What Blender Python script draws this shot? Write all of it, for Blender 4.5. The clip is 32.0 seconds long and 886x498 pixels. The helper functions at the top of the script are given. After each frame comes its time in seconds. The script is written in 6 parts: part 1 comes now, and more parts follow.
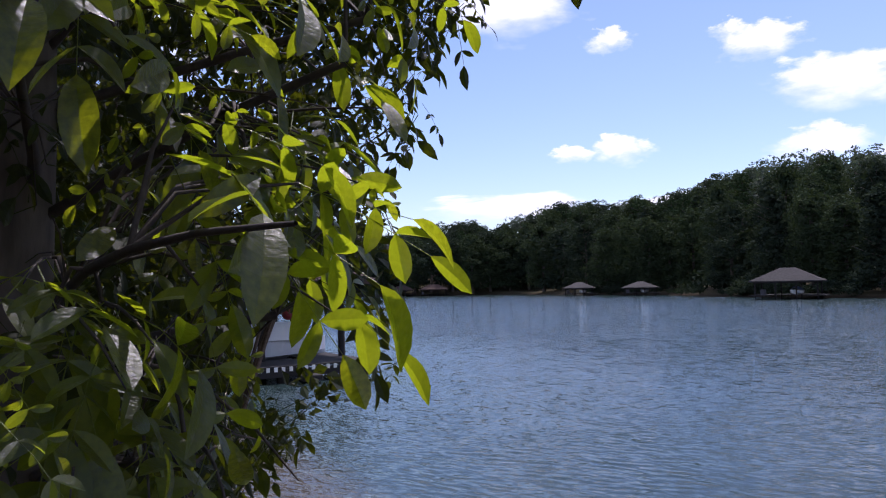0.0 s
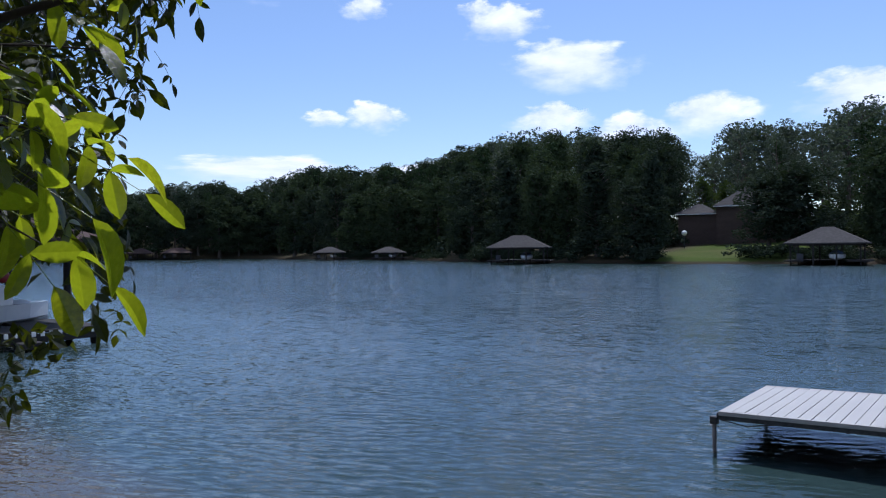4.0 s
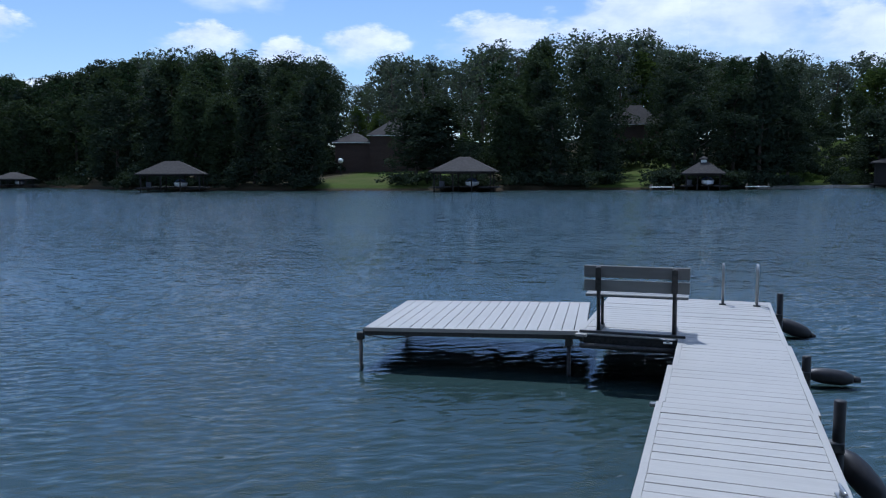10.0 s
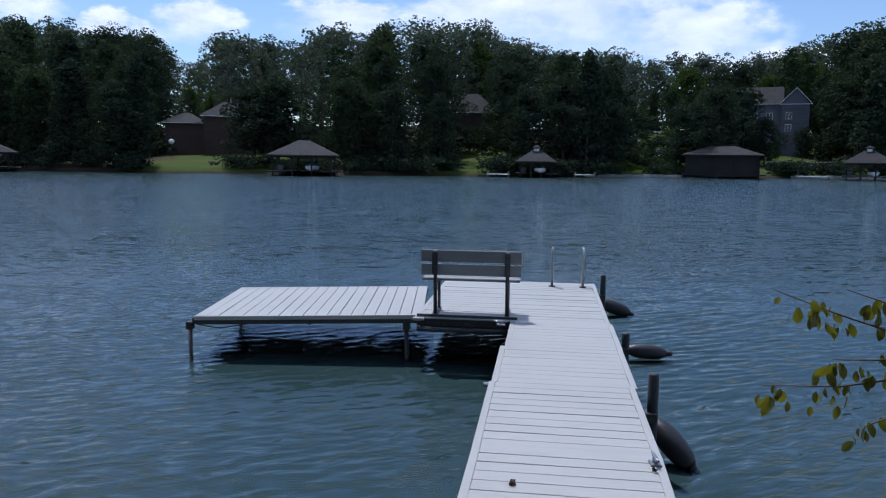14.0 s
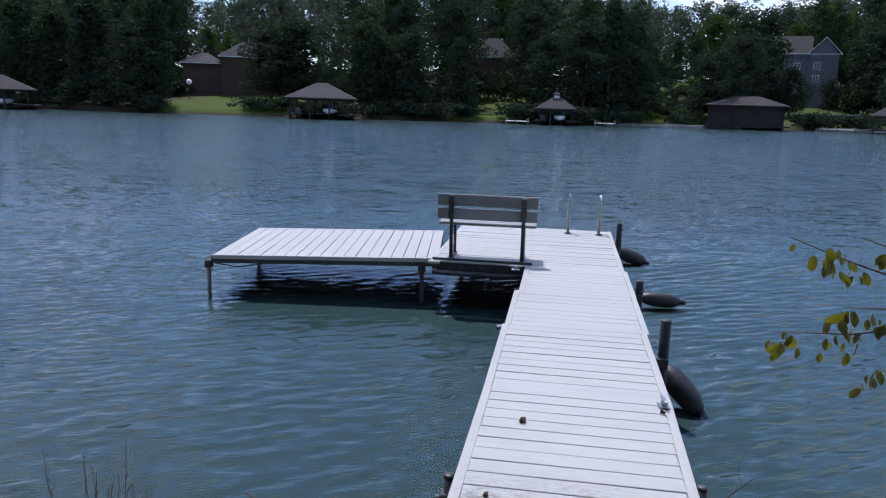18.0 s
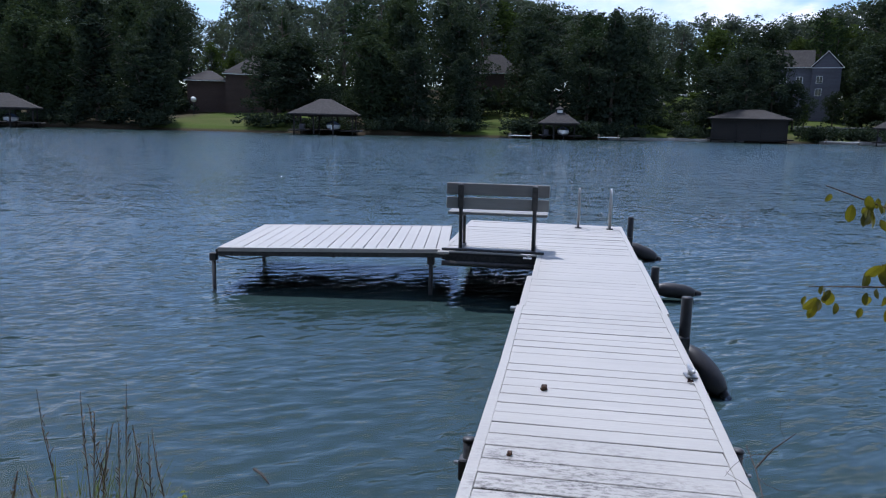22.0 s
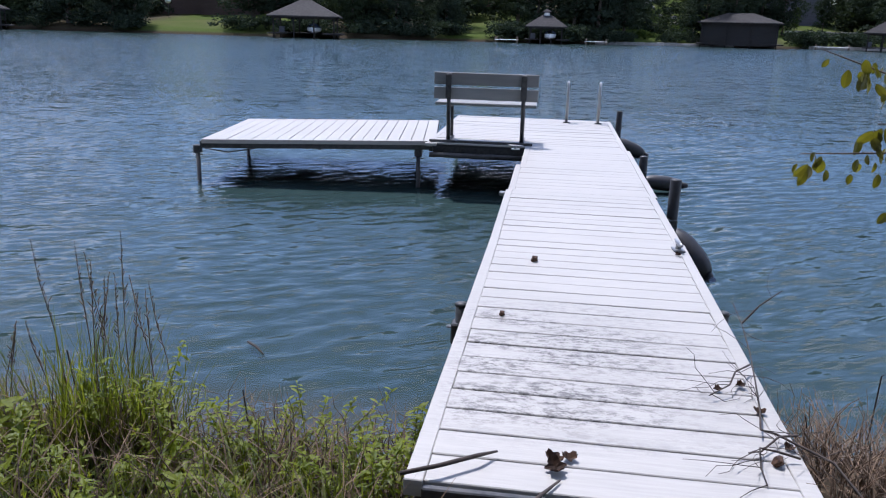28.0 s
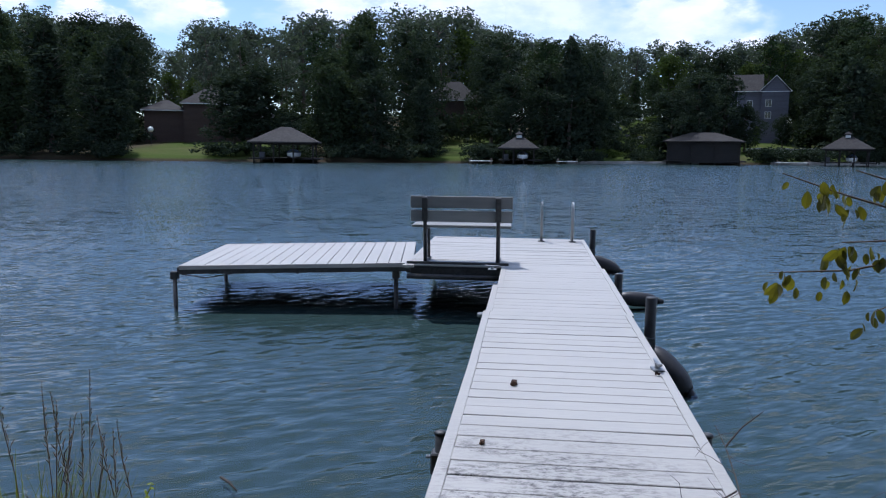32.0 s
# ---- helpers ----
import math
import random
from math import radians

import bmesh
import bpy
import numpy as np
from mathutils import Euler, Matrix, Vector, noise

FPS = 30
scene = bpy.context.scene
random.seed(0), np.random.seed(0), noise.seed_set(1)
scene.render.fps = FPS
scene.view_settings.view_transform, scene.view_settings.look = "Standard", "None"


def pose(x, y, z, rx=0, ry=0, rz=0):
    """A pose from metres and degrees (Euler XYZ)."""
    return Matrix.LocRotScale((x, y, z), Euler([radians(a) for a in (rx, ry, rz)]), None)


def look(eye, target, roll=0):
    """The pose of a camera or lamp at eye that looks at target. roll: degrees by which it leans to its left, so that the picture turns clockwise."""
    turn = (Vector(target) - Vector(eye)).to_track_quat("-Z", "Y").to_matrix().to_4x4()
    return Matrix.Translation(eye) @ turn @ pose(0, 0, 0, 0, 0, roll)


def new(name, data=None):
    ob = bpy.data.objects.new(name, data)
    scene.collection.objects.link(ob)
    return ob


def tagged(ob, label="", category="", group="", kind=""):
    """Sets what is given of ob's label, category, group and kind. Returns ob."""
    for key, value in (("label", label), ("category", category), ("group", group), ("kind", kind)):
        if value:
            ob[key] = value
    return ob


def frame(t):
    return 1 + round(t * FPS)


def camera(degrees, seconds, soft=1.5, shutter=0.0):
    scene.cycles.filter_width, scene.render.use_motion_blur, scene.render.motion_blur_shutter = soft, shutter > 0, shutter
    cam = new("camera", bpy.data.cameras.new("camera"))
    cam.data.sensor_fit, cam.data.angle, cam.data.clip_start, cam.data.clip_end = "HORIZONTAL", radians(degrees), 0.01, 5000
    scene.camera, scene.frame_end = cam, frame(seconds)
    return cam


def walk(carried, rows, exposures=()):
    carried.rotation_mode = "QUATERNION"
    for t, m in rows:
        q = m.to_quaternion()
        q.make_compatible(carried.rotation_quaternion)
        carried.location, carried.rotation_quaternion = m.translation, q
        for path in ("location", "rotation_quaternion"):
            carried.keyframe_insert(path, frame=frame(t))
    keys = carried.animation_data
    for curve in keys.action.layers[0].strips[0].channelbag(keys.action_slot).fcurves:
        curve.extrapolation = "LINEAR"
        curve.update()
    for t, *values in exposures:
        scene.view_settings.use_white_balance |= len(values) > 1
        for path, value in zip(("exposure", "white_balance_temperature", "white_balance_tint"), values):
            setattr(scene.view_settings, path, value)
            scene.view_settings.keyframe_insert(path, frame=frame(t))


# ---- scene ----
cam = camera(60.4, 32.0, soft=1.15)
PATH = [
    (0, (-0.522, -2.081, 2.638), (-2.306, -1.182, 2.742), -1.1),
    (0.5, (-0.461, -2.096, 2.63), (-2.208, -1.127, 2.712), -1.4),
    (1, (-0.403, -2.122, 2.619), (-2.113, -1.088, 2.696), -0.6),
    (1.5, (-0.393, -2.121, 2.612), (-2.073, -1.039, 2.681), -0.1),
    (2, (-0.366, -2.136, 2.604), (-2.02, -1.013, 2.665), 0.2),
    (2.5, (-0.308, -2.173, 2.595), (-1.929, -1.002, 2.635), 0.2),
    (3, (-0.226, -2.206, 2.579), (-1.805, -0.98, 2.633), -0.2),
    (3.5, (-0.198, -2.177, 2.567), (-1.722, -0.883, 2.591), -0.2),
    (4, (-0.235, -2.139, 2.56), (-1.643, -0.719, 2.562), -0.6),
    (4.5, (-0.223, -2.126, 2.562), (-1.54, -0.622, 2.546), -0.8),
    (7, (-0.197, -2.022, 2.553), (-1.334, -0.377, 2.513), -0.8),
    (8, (-0.214, -1.998, 2.537), (-1.197, -0.26, 2.435), -0.1),
    (8.5, (-0.222, -1.938, 2.515), (-1.101, -0.146, 2.395), 0.1),
    (9, (-0.2, -1.922, 2.523), (-0.987, -0.089, 2.377), -0.1),
    (9.5, (-0.197, -1.94, 2.514), (-0.911, -0.08, 2.34), -0.2),
    (10, (-0.202, -1.933, 2.504), (-0.871, -0.058, 2.309), -0.3),
    (10.5, (-0.188, -1.924, 2.5), (-0.774, -0.023, 2.298), -0.1),
    (11, (-0.187, -1.907, 2.501), (-0.704, 0.014, 2.295), -0.3),
    (11.5, (-0.183, -1.893, 2.505), (-0.652, 0.04, 2.291), -0.1),
    (12, (-0.18, -1.883, 2.503), (-0.591, 0.061, 2.277), 0.1),
    (12.5, (-0.174, -1.871, 2.502), (-0.541, 0.081, 2.272), 0.5),
    (13, (-0.17, -1.901, 2.504), (-0.477, 0.062, 2.274), 1.0),
    (13.5, (-0.173, -1.856, 2.497), (-0.451, 0.111, 2.266), 0.9),
    (15.5, (-0.172, -1.836, 2.481), (-0.42, 0.13, 2.21), 0.8),
    (16, (-0.174, -1.854, 2.486), (-0.435, 0.102, 2.161), 1.3),
    (16.5, (-0.167, -1.88, 2.484), (-0.454, 0.067, 2.13), 1.2),
    (17, (-0.159, -1.893, 2.477), (-0.448, 0.048, 2.09), 1.0),
    (17.5, (-0.163, -1.887, 2.475), (-0.462, 0.056, 2.11), 1.3),
    (18, (-0.168, -1.884, 2.46), (-0.469, 0.059, 2.089), 1.8),
    (18.5, (-0.185, -1.843, 2.458), (-0.506, 0.097, 2.097), 1.6),
    (19, (-0.211, -1.773, 2.452), (-0.566, 0.159, 2.075), 1.4),
    (19.5, (-0.2, -1.733, 2.401), (-0.492, 0.222, 2.094), 1.6),
    (20, (-0.203, -1.745, 2.355), (-0.498, 0.207, 2.033), 0.8),
    (20.5, (-0.221, -1.739, 2.301), (-0.519, 0.214, 1.991), 1.1),
    (21, (-0.247, -1.739, 2.239), (-0.557, 0.213, 1.93), 1.7),
    (21.5, (-0.24, -1.751, 2.171), (-0.557, 0.199, 1.859), 1.3),
    (22, (-0.249, -1.759, 2.101), (-0.562, 0.189, 1.774), 1.4),
    (22.5, (-0.245, -1.764, 2.029), (-0.544, 0.181, 1.674), 0.9),
    (23, (-0.252, -1.764, 1.973), (-0.536, 0.171, 1.558), 1.8),
    (23.5, (-0.27, -1.772, 1.945), (-0.561, 0.157, 1.502), 2.1),
    (24, (-0.282, -1.789, 1.925), (-0.602, 0.121, 1.426), 2.6),
    (24.5, (-0.273, -1.784, 1.905), (-0.596, 0.106, 1.339), 1.8),
    (25, (-0.277, -1.78, 1.896), (-0.591, 0.102, 1.294), 2.2),
    (25.5, (-0.276, -1.787, 1.893), (-0.575, 0.102, 1.307), 1.7),
    (27.5, (-0.275, -1.79, 1.89), (-0.538, 0.11, 1.325), 1.4),
    (28, (-0.278, -1.796, 1.894), (-0.537, 0.107, 1.336), 1.6),
    (28.5, (-0.285, -1.79, 1.89), (-0.557, 0.117, 1.349), 1.4),
    (29, (-0.278, -1.785, 1.899), (-0.588, 0.12, 1.373), 0.9),
    (29.5, (-0.278, -1.775, 1.892), (-0.603, 0.13, 1.376), 0.7),
    (30, (-0.28, -1.785, 1.905), (-0.587, 0.14, 1.46), 1.2),
    (30.5, (-0.275, -1.786, 1.918), (-0.552, 0.16, 1.55), 0.9),
    (31, (-0.274, -1.768, 1.915), (-0.547, 0.184, 1.581), 0.9),
    (31.5, (-0.268, -1.784, 1.93), (-0.521, 0.179, 1.636), 0.5),
    (32, (-0.266, -1.788, 1.936), (-0.485, 0.183, 1.68), 0.6),
]
walk(cam, [(t, look(eye, target, roll)) for t, eye, target, roll in PATH],
     [(0.0, 0.42, 5900, 30), (3.0, 0.25, 5700, 25), (5.0, 0.02, 5290, 13), (9.0, -0.07, 5190, 12), (13.0, 0.0, 5350, 14), (16.0, 0.08, 5420, 16), (17.0, 0.3, 5480, 17), (19.0, 0.4, 5550, 18), (21.0, 0.33, 5550, 17), (23.0, 0.35, 5600, 18),
      (25.0, 0.69, 5720, 20), (28.0, 0.69, 5720, 20), (29.0, 0.7, 5720, 20), (30.0, 0.72, 5680, 19), (31.0, 0.38, 5560, 18), (32.0, 0.26, 5500, 16)])

# ---- world, sun, light ----
SUN_AZ, SUN_EL = 30.0, 63.0          # degrees to the left of the pier's line, and above the horizon
world = bpy.data.worlds.new("sky")
scene.world = world
world.use_nodes = True
wn = world.node_tree
sky = wn.nodes.new("ShaderNodeTexSky")
sky.sky_type = "NISHITA"
sky.sun_disc = False
sky.sun_elevation = radians(SUN_EL)
sky.sun_rotation = radians(-SUN_AZ)
sky.air_density, sky.dust_density, sky.ozone_density = 1.0, 0.35, 1.6
wn.links.new(sky.outputs[0], wn.nodes["Background"].inputs[0])
wn.nodes["Background"].inputs[1].default_value = 0.11
sun_data = bpy.data.lights.new("sun", "SUN")
sun_data.energy, sun_data.angle, sun_data.color = 3.7, radians(0.5), (1.0, 0.95, 0.86)
sun = new("sun", sun_data)
_a, _e = radians(SUN_AZ), radians(SUN_EL)
SUN_DIR = Vector((-math.sin(_a) * math.cos(_e), math.cos(_a) * math.cos(_e), math.sin(_e)))
sun.matrix_world = look(SUN_DIR * 50, (0, 0, 0))


# ---- materials ----
def shader(name):
    m = bpy.data.materials.new(name)
    m.use_nodes = True
    return m, m.node_tree, m.node_tree.nodes["Principled BSDF"]


def link(tree, a, b):
    tree.links.new(a, b)


def mixed(tree, fac, a, b, blend="MIX"):
    n = tree.nodes.new("ShaderNodeMix")
    n.data_type, n.blend_type = "RGBA", blend
    for slot, v in ((0, fac), (6, a), (7, b)):
        if hasattr(v, "is_linked"):
            tree.links.new(v, n.inputs[slot])
        elif slot == 0:
            n.inputs[0].default_value = v
        else:
            n.inputs[slot].default_value = (*v, 1)
    return n.outputs[2]


def ranged(tree, v, a, b, c=0.0, d=1.0):
    n = tree.nodes.new("ShaderNodeMapRange")
    tree.links.new(v, n.inputs[0])
    for k, x in zip((1, 2, 3, 4), (a, b, c, d)):
        n.inputs[k].default_value = x
    return n.outputs[0]


def noised(tree, scale, stretch=(1, 1, 1), detail=5.0, where="Object", rough=0.55, turn=0.0):
    if where == "World":
        co = tree.nodes.new("ShaderNodeNewGeometry").outputs["Position"]
    else:
        co = tree.nodes.new("ShaderNodeTexCoord").outputs[where]
    mp = tree.nodes.new("ShaderNodeMapping")
    mp.inputs["Scale"].default_value = stretch
    mp.inputs["Rotation"].default_value = (0, 0, radians(turn))
    tree.links.new(co, mp.inputs[0])
    n = tree.nodes.new("ShaderNodeTexNoise")
    n.inputs["Scale"].default_value, n.inputs["Detail"].default_value, n.inputs["Roughness"].default_value = scale, detail, rough
    tree.links.new(mp.outputs[0], n.inputs["Vector"])
    return n.outputs["Fac"]


def surface(name, c1, c2, scale=8.0, rough=0.6, bump=0.15, stretch=(1, 1, 1), metal=0.0, vary=0.15, where="Object", spec=0.5, islands=False):
    """Two tones by a fine noise, blotches by a coarse one, a small change from piece to piece, and relief."""
    m, t, b = shader(name)
    fine = noised(t, scale, stretch, 6.0, where)
    coarse = noised(t, scale * 0.13, stretch, 3.0, where)
    col = mixed(t, ranged(t, fine, 0.35, 0.65), c1, c2)
    dark = mixed(t, ranged(t, coarse, 0.35, 0.7, 0.0, 0.45), (1, 1, 1), (0.55, 0.55, 0.52))
    col = mixed(t, 1.0, col, dark, "MULTIPLY")
    src = t.nodes.new("ShaderNodeNewGeometry").outputs["Random Per Island"] if islands else t.nodes.new("ShaderNodeObjectInfo").outputs["Random"]
    tone = t.nodes.new("ShaderNodeHueSaturation")
    link(t, ranged(t, src, 0, 1, 1 - vary, 1 + vary), tone.inputs["Value"])
    link(t, col, tone.inputs["Color"])
    link(t, tone.outputs[0], b.inputs["Base Color"])
    link(t, ranged(t, fine, 0.2, 0.8, max(rough - 0.12, 0.03), min(rough + 0.12, 1.0)), b.inputs["Roughness"])
    b.inputs["Metallic"].default_value = metal
    b.inputs["Specular IOR Level"].default_value = spec
    if bump:
        bn = t.nodes.new("ShaderNodeBump")
        bn.inputs["Strength"].default_value, bn.inputs["Distance"].default_value = bump, 0.01
        link(t, fine, bn.inputs["Height"])
        link(t, bn.outputs[0], b.inputs["Normal"])
    return m


def leaf_surface(name, c1, c2, glow, share=0.4, rough=0.45, vein=60.0, gloss=0.3):
    """Leaf blades: glossy above, letting the sun through, each blade a little different."""
    m, t, b = shader(name)
    rnd = t.nodes.new("ShaderNodeNewGeometry").outputs["Random Per Island"]
    info = t.nodes.new("ShaderNodeObjectInfo").outputs["Random"]
    fine = noised(t, vein, (1, 1, 1), 3.0)
    base = mixed(t, rnd, c1, c2)
    base = mixed(t, ranged(t, fine, 0.4, 0.7, 0.0, 0.3), base, tuple(v * 0.6 for v in c1))
    base = mixed(t, ranged(t, info, 0, 1, 0.0, 0.25), base, tuple(v * 0.7 for v in c2))
    link(t, base, b.inputs["Base Color"])
    b.inputs["Roughness"].default_value = rough
    b.inputs["Specular IOR Level"].default_value = gloss
    if vein > 30:
        relief = t.nodes.new("ShaderNodeBump")
        relief.inputs["Strength"].default_value, relief.inputs["Distance"].default_value = 0.7, 0.004
        link(t, noised(t, vein, (1, 2.5, 1), 3.0), relief.inputs["Height"])
        link(t, relief.outputs[0], b.inputs["Normal"])
    tr = t.nodes.new("ShaderNodeBsdfTranslucent")
    glow_spots = mixed(t, ranged(t, fine, 0.35, 0.7), glow, tuple(v * 0.55 for v in glow))
    warm = mixed(t, rnd, glow_spots, tuple(v * f for v, f in zip(glow, (0.75, 0.85, 0.7))))
    link(t, warm, tr.inputs[0])
    mx = t.nodes.new("ShaderNodeMixShader")
    mx.inputs[0].default_value = share
    link(t, b.outputs[0], mx.inputs[1])
    link(t, tr.outputs[0], mx.inputs[2])
    link(t, mx.outputs[0], t.nodes["Material Output"].inputs[0])
    return m


M_BARK = surface("bark", (0.055, 0.042, 0.032), (0.11, 0.09, 0.07), 14, 0.9, 0.6, (1, 1, 0.25))
M_TWIG = surface("twig", (0.07, 0.045, 0.03), (0.14, 0.1, 0.07), 40, 0.85, 0.3)
M_DARKTWIG = surface("dark_twig", (0.03, 0.022, 0.018), (0.06, 0.045, 0.036), 40, 0.85, 0.3)
M_DRY = surface("dry_stem", (0.08, 0.05, 0.032), (0.22, 0.15, 0.09), 30, 0.85, 0.2, islands=True, vary=0.35)
M_DEAD = surface("dead_leaf", (0.04, 0.02, 0.012), (0.1, 0.05, 0.025), 25, 0.8, 0.4)
M_FAR = leaf_surface("far_foliage", (0.023, 0.034, 0.026), (0.046, 0.061, 0.039), (0.046, 0.066, 0.021), 0.2, 0.9, 3.0, 0.03)
M_FAR_LIGHT = leaf_surface("light_foliage", (0.045, 0.07, 0.02), (0.08, 0.11, 0.032), (0.1, 0.14, 0.03), 0.26, 0.9, 3.0, 0.03)
M_MID = leaf_surface("mid_foliage", (0.028, 0.043, 0.026), (0.054, 0.073, 0.039), (0.06, 0.085, 0.024), 0.24, 0.9, 3.0, 0.03)
# open crowns of the back rows, paler and greyer: distance haze as leaf colour
M_HAZED = leaf_surface("hazed_foliage", (0.05, 0.068, 0.058), (0.085, 0.105, 0.082), (0.1, 0.13, 0.06), 0.3, 0.7, 3.0, 0.15)
M_PINE = leaf_surface("pine_foliage", (0.025, 0.045, 0.02), (0.045, 0.07, 0.03), (0.04, 0.06, 0.02), 0.12, 0.9, 3.0, 0.03)
M_LEAF = leaf_surface("near_leaf", (0.011, 0.02, 0.006), (0.024, 0.036, 0.009), (0.62, 0.69, 0.008), 0.43, 0.36, 45.0, 0.5)
# shaded copy of the near leaf: the crown's inner shade is in its colour
M_SHADE = leaf_surface("shaded_leaf", (0.006, 0.01, 0.004), (0.017, 0.025, 0.008), (0.34, 0.38, 0.01), 0.12, 0.6, 45.0, 0.2)
M_LEAF2 = leaf_surface("sapling_leaf", (0.02, 0.024, 0.008), (0.06, 0.05, 0.014), (0.27, 0.24, 0.015), 0.36, 0.45, 45.0)
M_GRASS = leaf_surface("grass_blade", (0.045, 0.068, 0.012), (0.12, 0.125, 0.03), (0.3, 0.34, 0.02), 0.4, 0.5, 30.0)
M_WEED = leaf_surface("weed_leaf", (0.07, 0.105, 0.008), (0.19, 0.22, 0.014), (0.56, 0.62, 0.015), 0.44, 0.5, 45.0)
M_STEEL = surface("galvanised_steel", (0.3, 0.31, 0.32), (0.42, 0.43, 0.44), 25, 0.42, 0.05, metal=0.85)
M_DARKSTEEL = surface("dark_steel", (0.045, 0.047, 0.05), (0.09, 0.09, 0.09), 25, 0.5, 0.08, metal=0.5)
M_RUBBER = surface("black_rubber", (0.012, 0.012, 0.014), (0.022, 0.022, 0.025), 20, 0.5, 0.05)
M_BENCH = surface("bench_vinyl", (0.2, 0.205, 0.205), (0.26, 0.265, 0.26), 10, 0.55, 0.05, (0.2, 1, 1))
M_SHINGLE = surface("roof_shingle", (0.034, 0.032, 0.032), (0.058, 0.055, 0.053), 3.0, 0.9, 0.3, spec=0.15)
M_SHINGLE2 = surface("brown_shingle", (0.055, 0.038, 0.032), (0.09, 0.062, 0.052), 3.0, 0.9, 0.3, spec=0.15)
M_BRICKWALL = surface("dark_siding", (0.06, 0.038, 0.03), (0.09, 0.06, 0.048), 2.0, 0.85, 0.2, (1, 1, 6))
M_GREYWALL = surface("grey_siding", (0.1, 0.1, 0.125), (0.145, 0.145, 0.17), 2.0, 0.8, 0.15, (1, 1, 8))
M_DOCKWOOD = surface("dock_wood", (0.13, 0.1, 0.075), (0.24, 0.19, 0.15), 3.0, 0.85, 0.2, (1, 6, 6))
# dark wood, taken near black for the shade under the boathouse roofs
M_DARKWOOD = surface("shade_dark_wood", (0.011, 0.01, 0.01), (0.026, 0.023, 0.021), 3.0, 0.9, 0.2, (1, 6, 6))
M_TRIM = surface("white_trim", (0.72, 0.72, 0.7), (0.82, 0.82, 0.8), 3.0, 0.5, 0.03)
M_HULL = surface("boat_hull", (0.7, 0.72, 0.74), (0.8, 0.81, 0.82), 1.5, 0.2, 0.0)
M_BLUE = surface("blue_cover", (0.04, 0.07, 0.16), (0.07, 0.11, 0.22), 2.0, 0.7, 0.1)
M_STONE = surface("grey_stone", (0.22, 0.21, 0.19), (0.38, 0.36, 0.33), 3.0, 0.9, 0.4)
M_PANE, _t, _b = shader("window_glass")
_b.inputs["Base Color"].default_value = (0.02, 0.025, 0.03, 1)
_b.inputs["Roughness"].default_value = 0.06


def deck_material():
    """White embossed vinyl boards, with black mildew on the boards nearest the bank."""
    m, t, b = shader("white_vinyl")
    grain = noised(t, 14, (0.35, 5, 5), 6.0, "World")
    blotch = noised(t, 1.1, (1, 1, 1), 4.0, "World")
    col = mixed(t, ranged(t, grain, 0.3, 0.7), (0.345, 0.33, 0.303), (0.42, 0.405, 0.373))
    col = mixed(t, ranged(t, blotch, 0.45, 0.75, 0.0, 0.35), col, (0.3, 0.29, 0.265))
    pos = t.nodes.new("ShaderNodeSeparateXYZ")
    link(t, t.nodes.new("ShaderNodeNewGeometry").outputs["Position"], pos.inputs[0])
    speck = noised(t, 34, (0.6, 1.3, 1), 9.0, "World", 0.8)
    patch = noised(t, 4.2, (0.45, 1.6, 1), 5.0, "World")
    def gate(v, a, b2, c, d):
        up, down = ranged(t, v, a, b2), ranged(t, v, c, d, 1.0, 0.0)
        n = t.nodes.new("ShaderNodeMath"); n.operation = "MULTIPLY"
        link(t, up, n.inputs[0]); link(t, down, n.inputs[1])
        return n.outputs[0]
    def times(a, b2):
        n = t.nodes.new("ShaderNodeMath"); n.operation = "MULTIPLY"
        link(t, a, n.inputs[0]); link(t, b2, n.inputs[1])
        return n.outputs[0]
    zone = times(gate(pos.outputs[1], 0.22, 0.5, 1.3, 1.75), gate(pos.outputs[0], -0.62, -0.52, -0.05, 0.6))
    mildew = times(times(zone, ranged(t, patch, 0.32, 0.56)), ranged(t, speck, 0.47, 0.58))
    col = mixed(t, ranged(t, mildew, 0, 1, 0, 0.92), col, (0.05, 0.046, 0.042))
    link(t, col, b.inputs["Base Color"])
    link(t, ranged(t, grain, 0.2, 0.8, 0.35, 0.6), b.inputs["Roughness"])
    bn = t.nodes.new("ShaderNodeBump")
    bn.inputs["Strength"].default_value, bn.inputs["Distance"].default_value = 0.25, 0.004
    link(t, grain, bn.inputs["Height"])
    link(t, bn.outputs[0], b.inputs["Normal"])
    return m


M_DECK = deck_material()


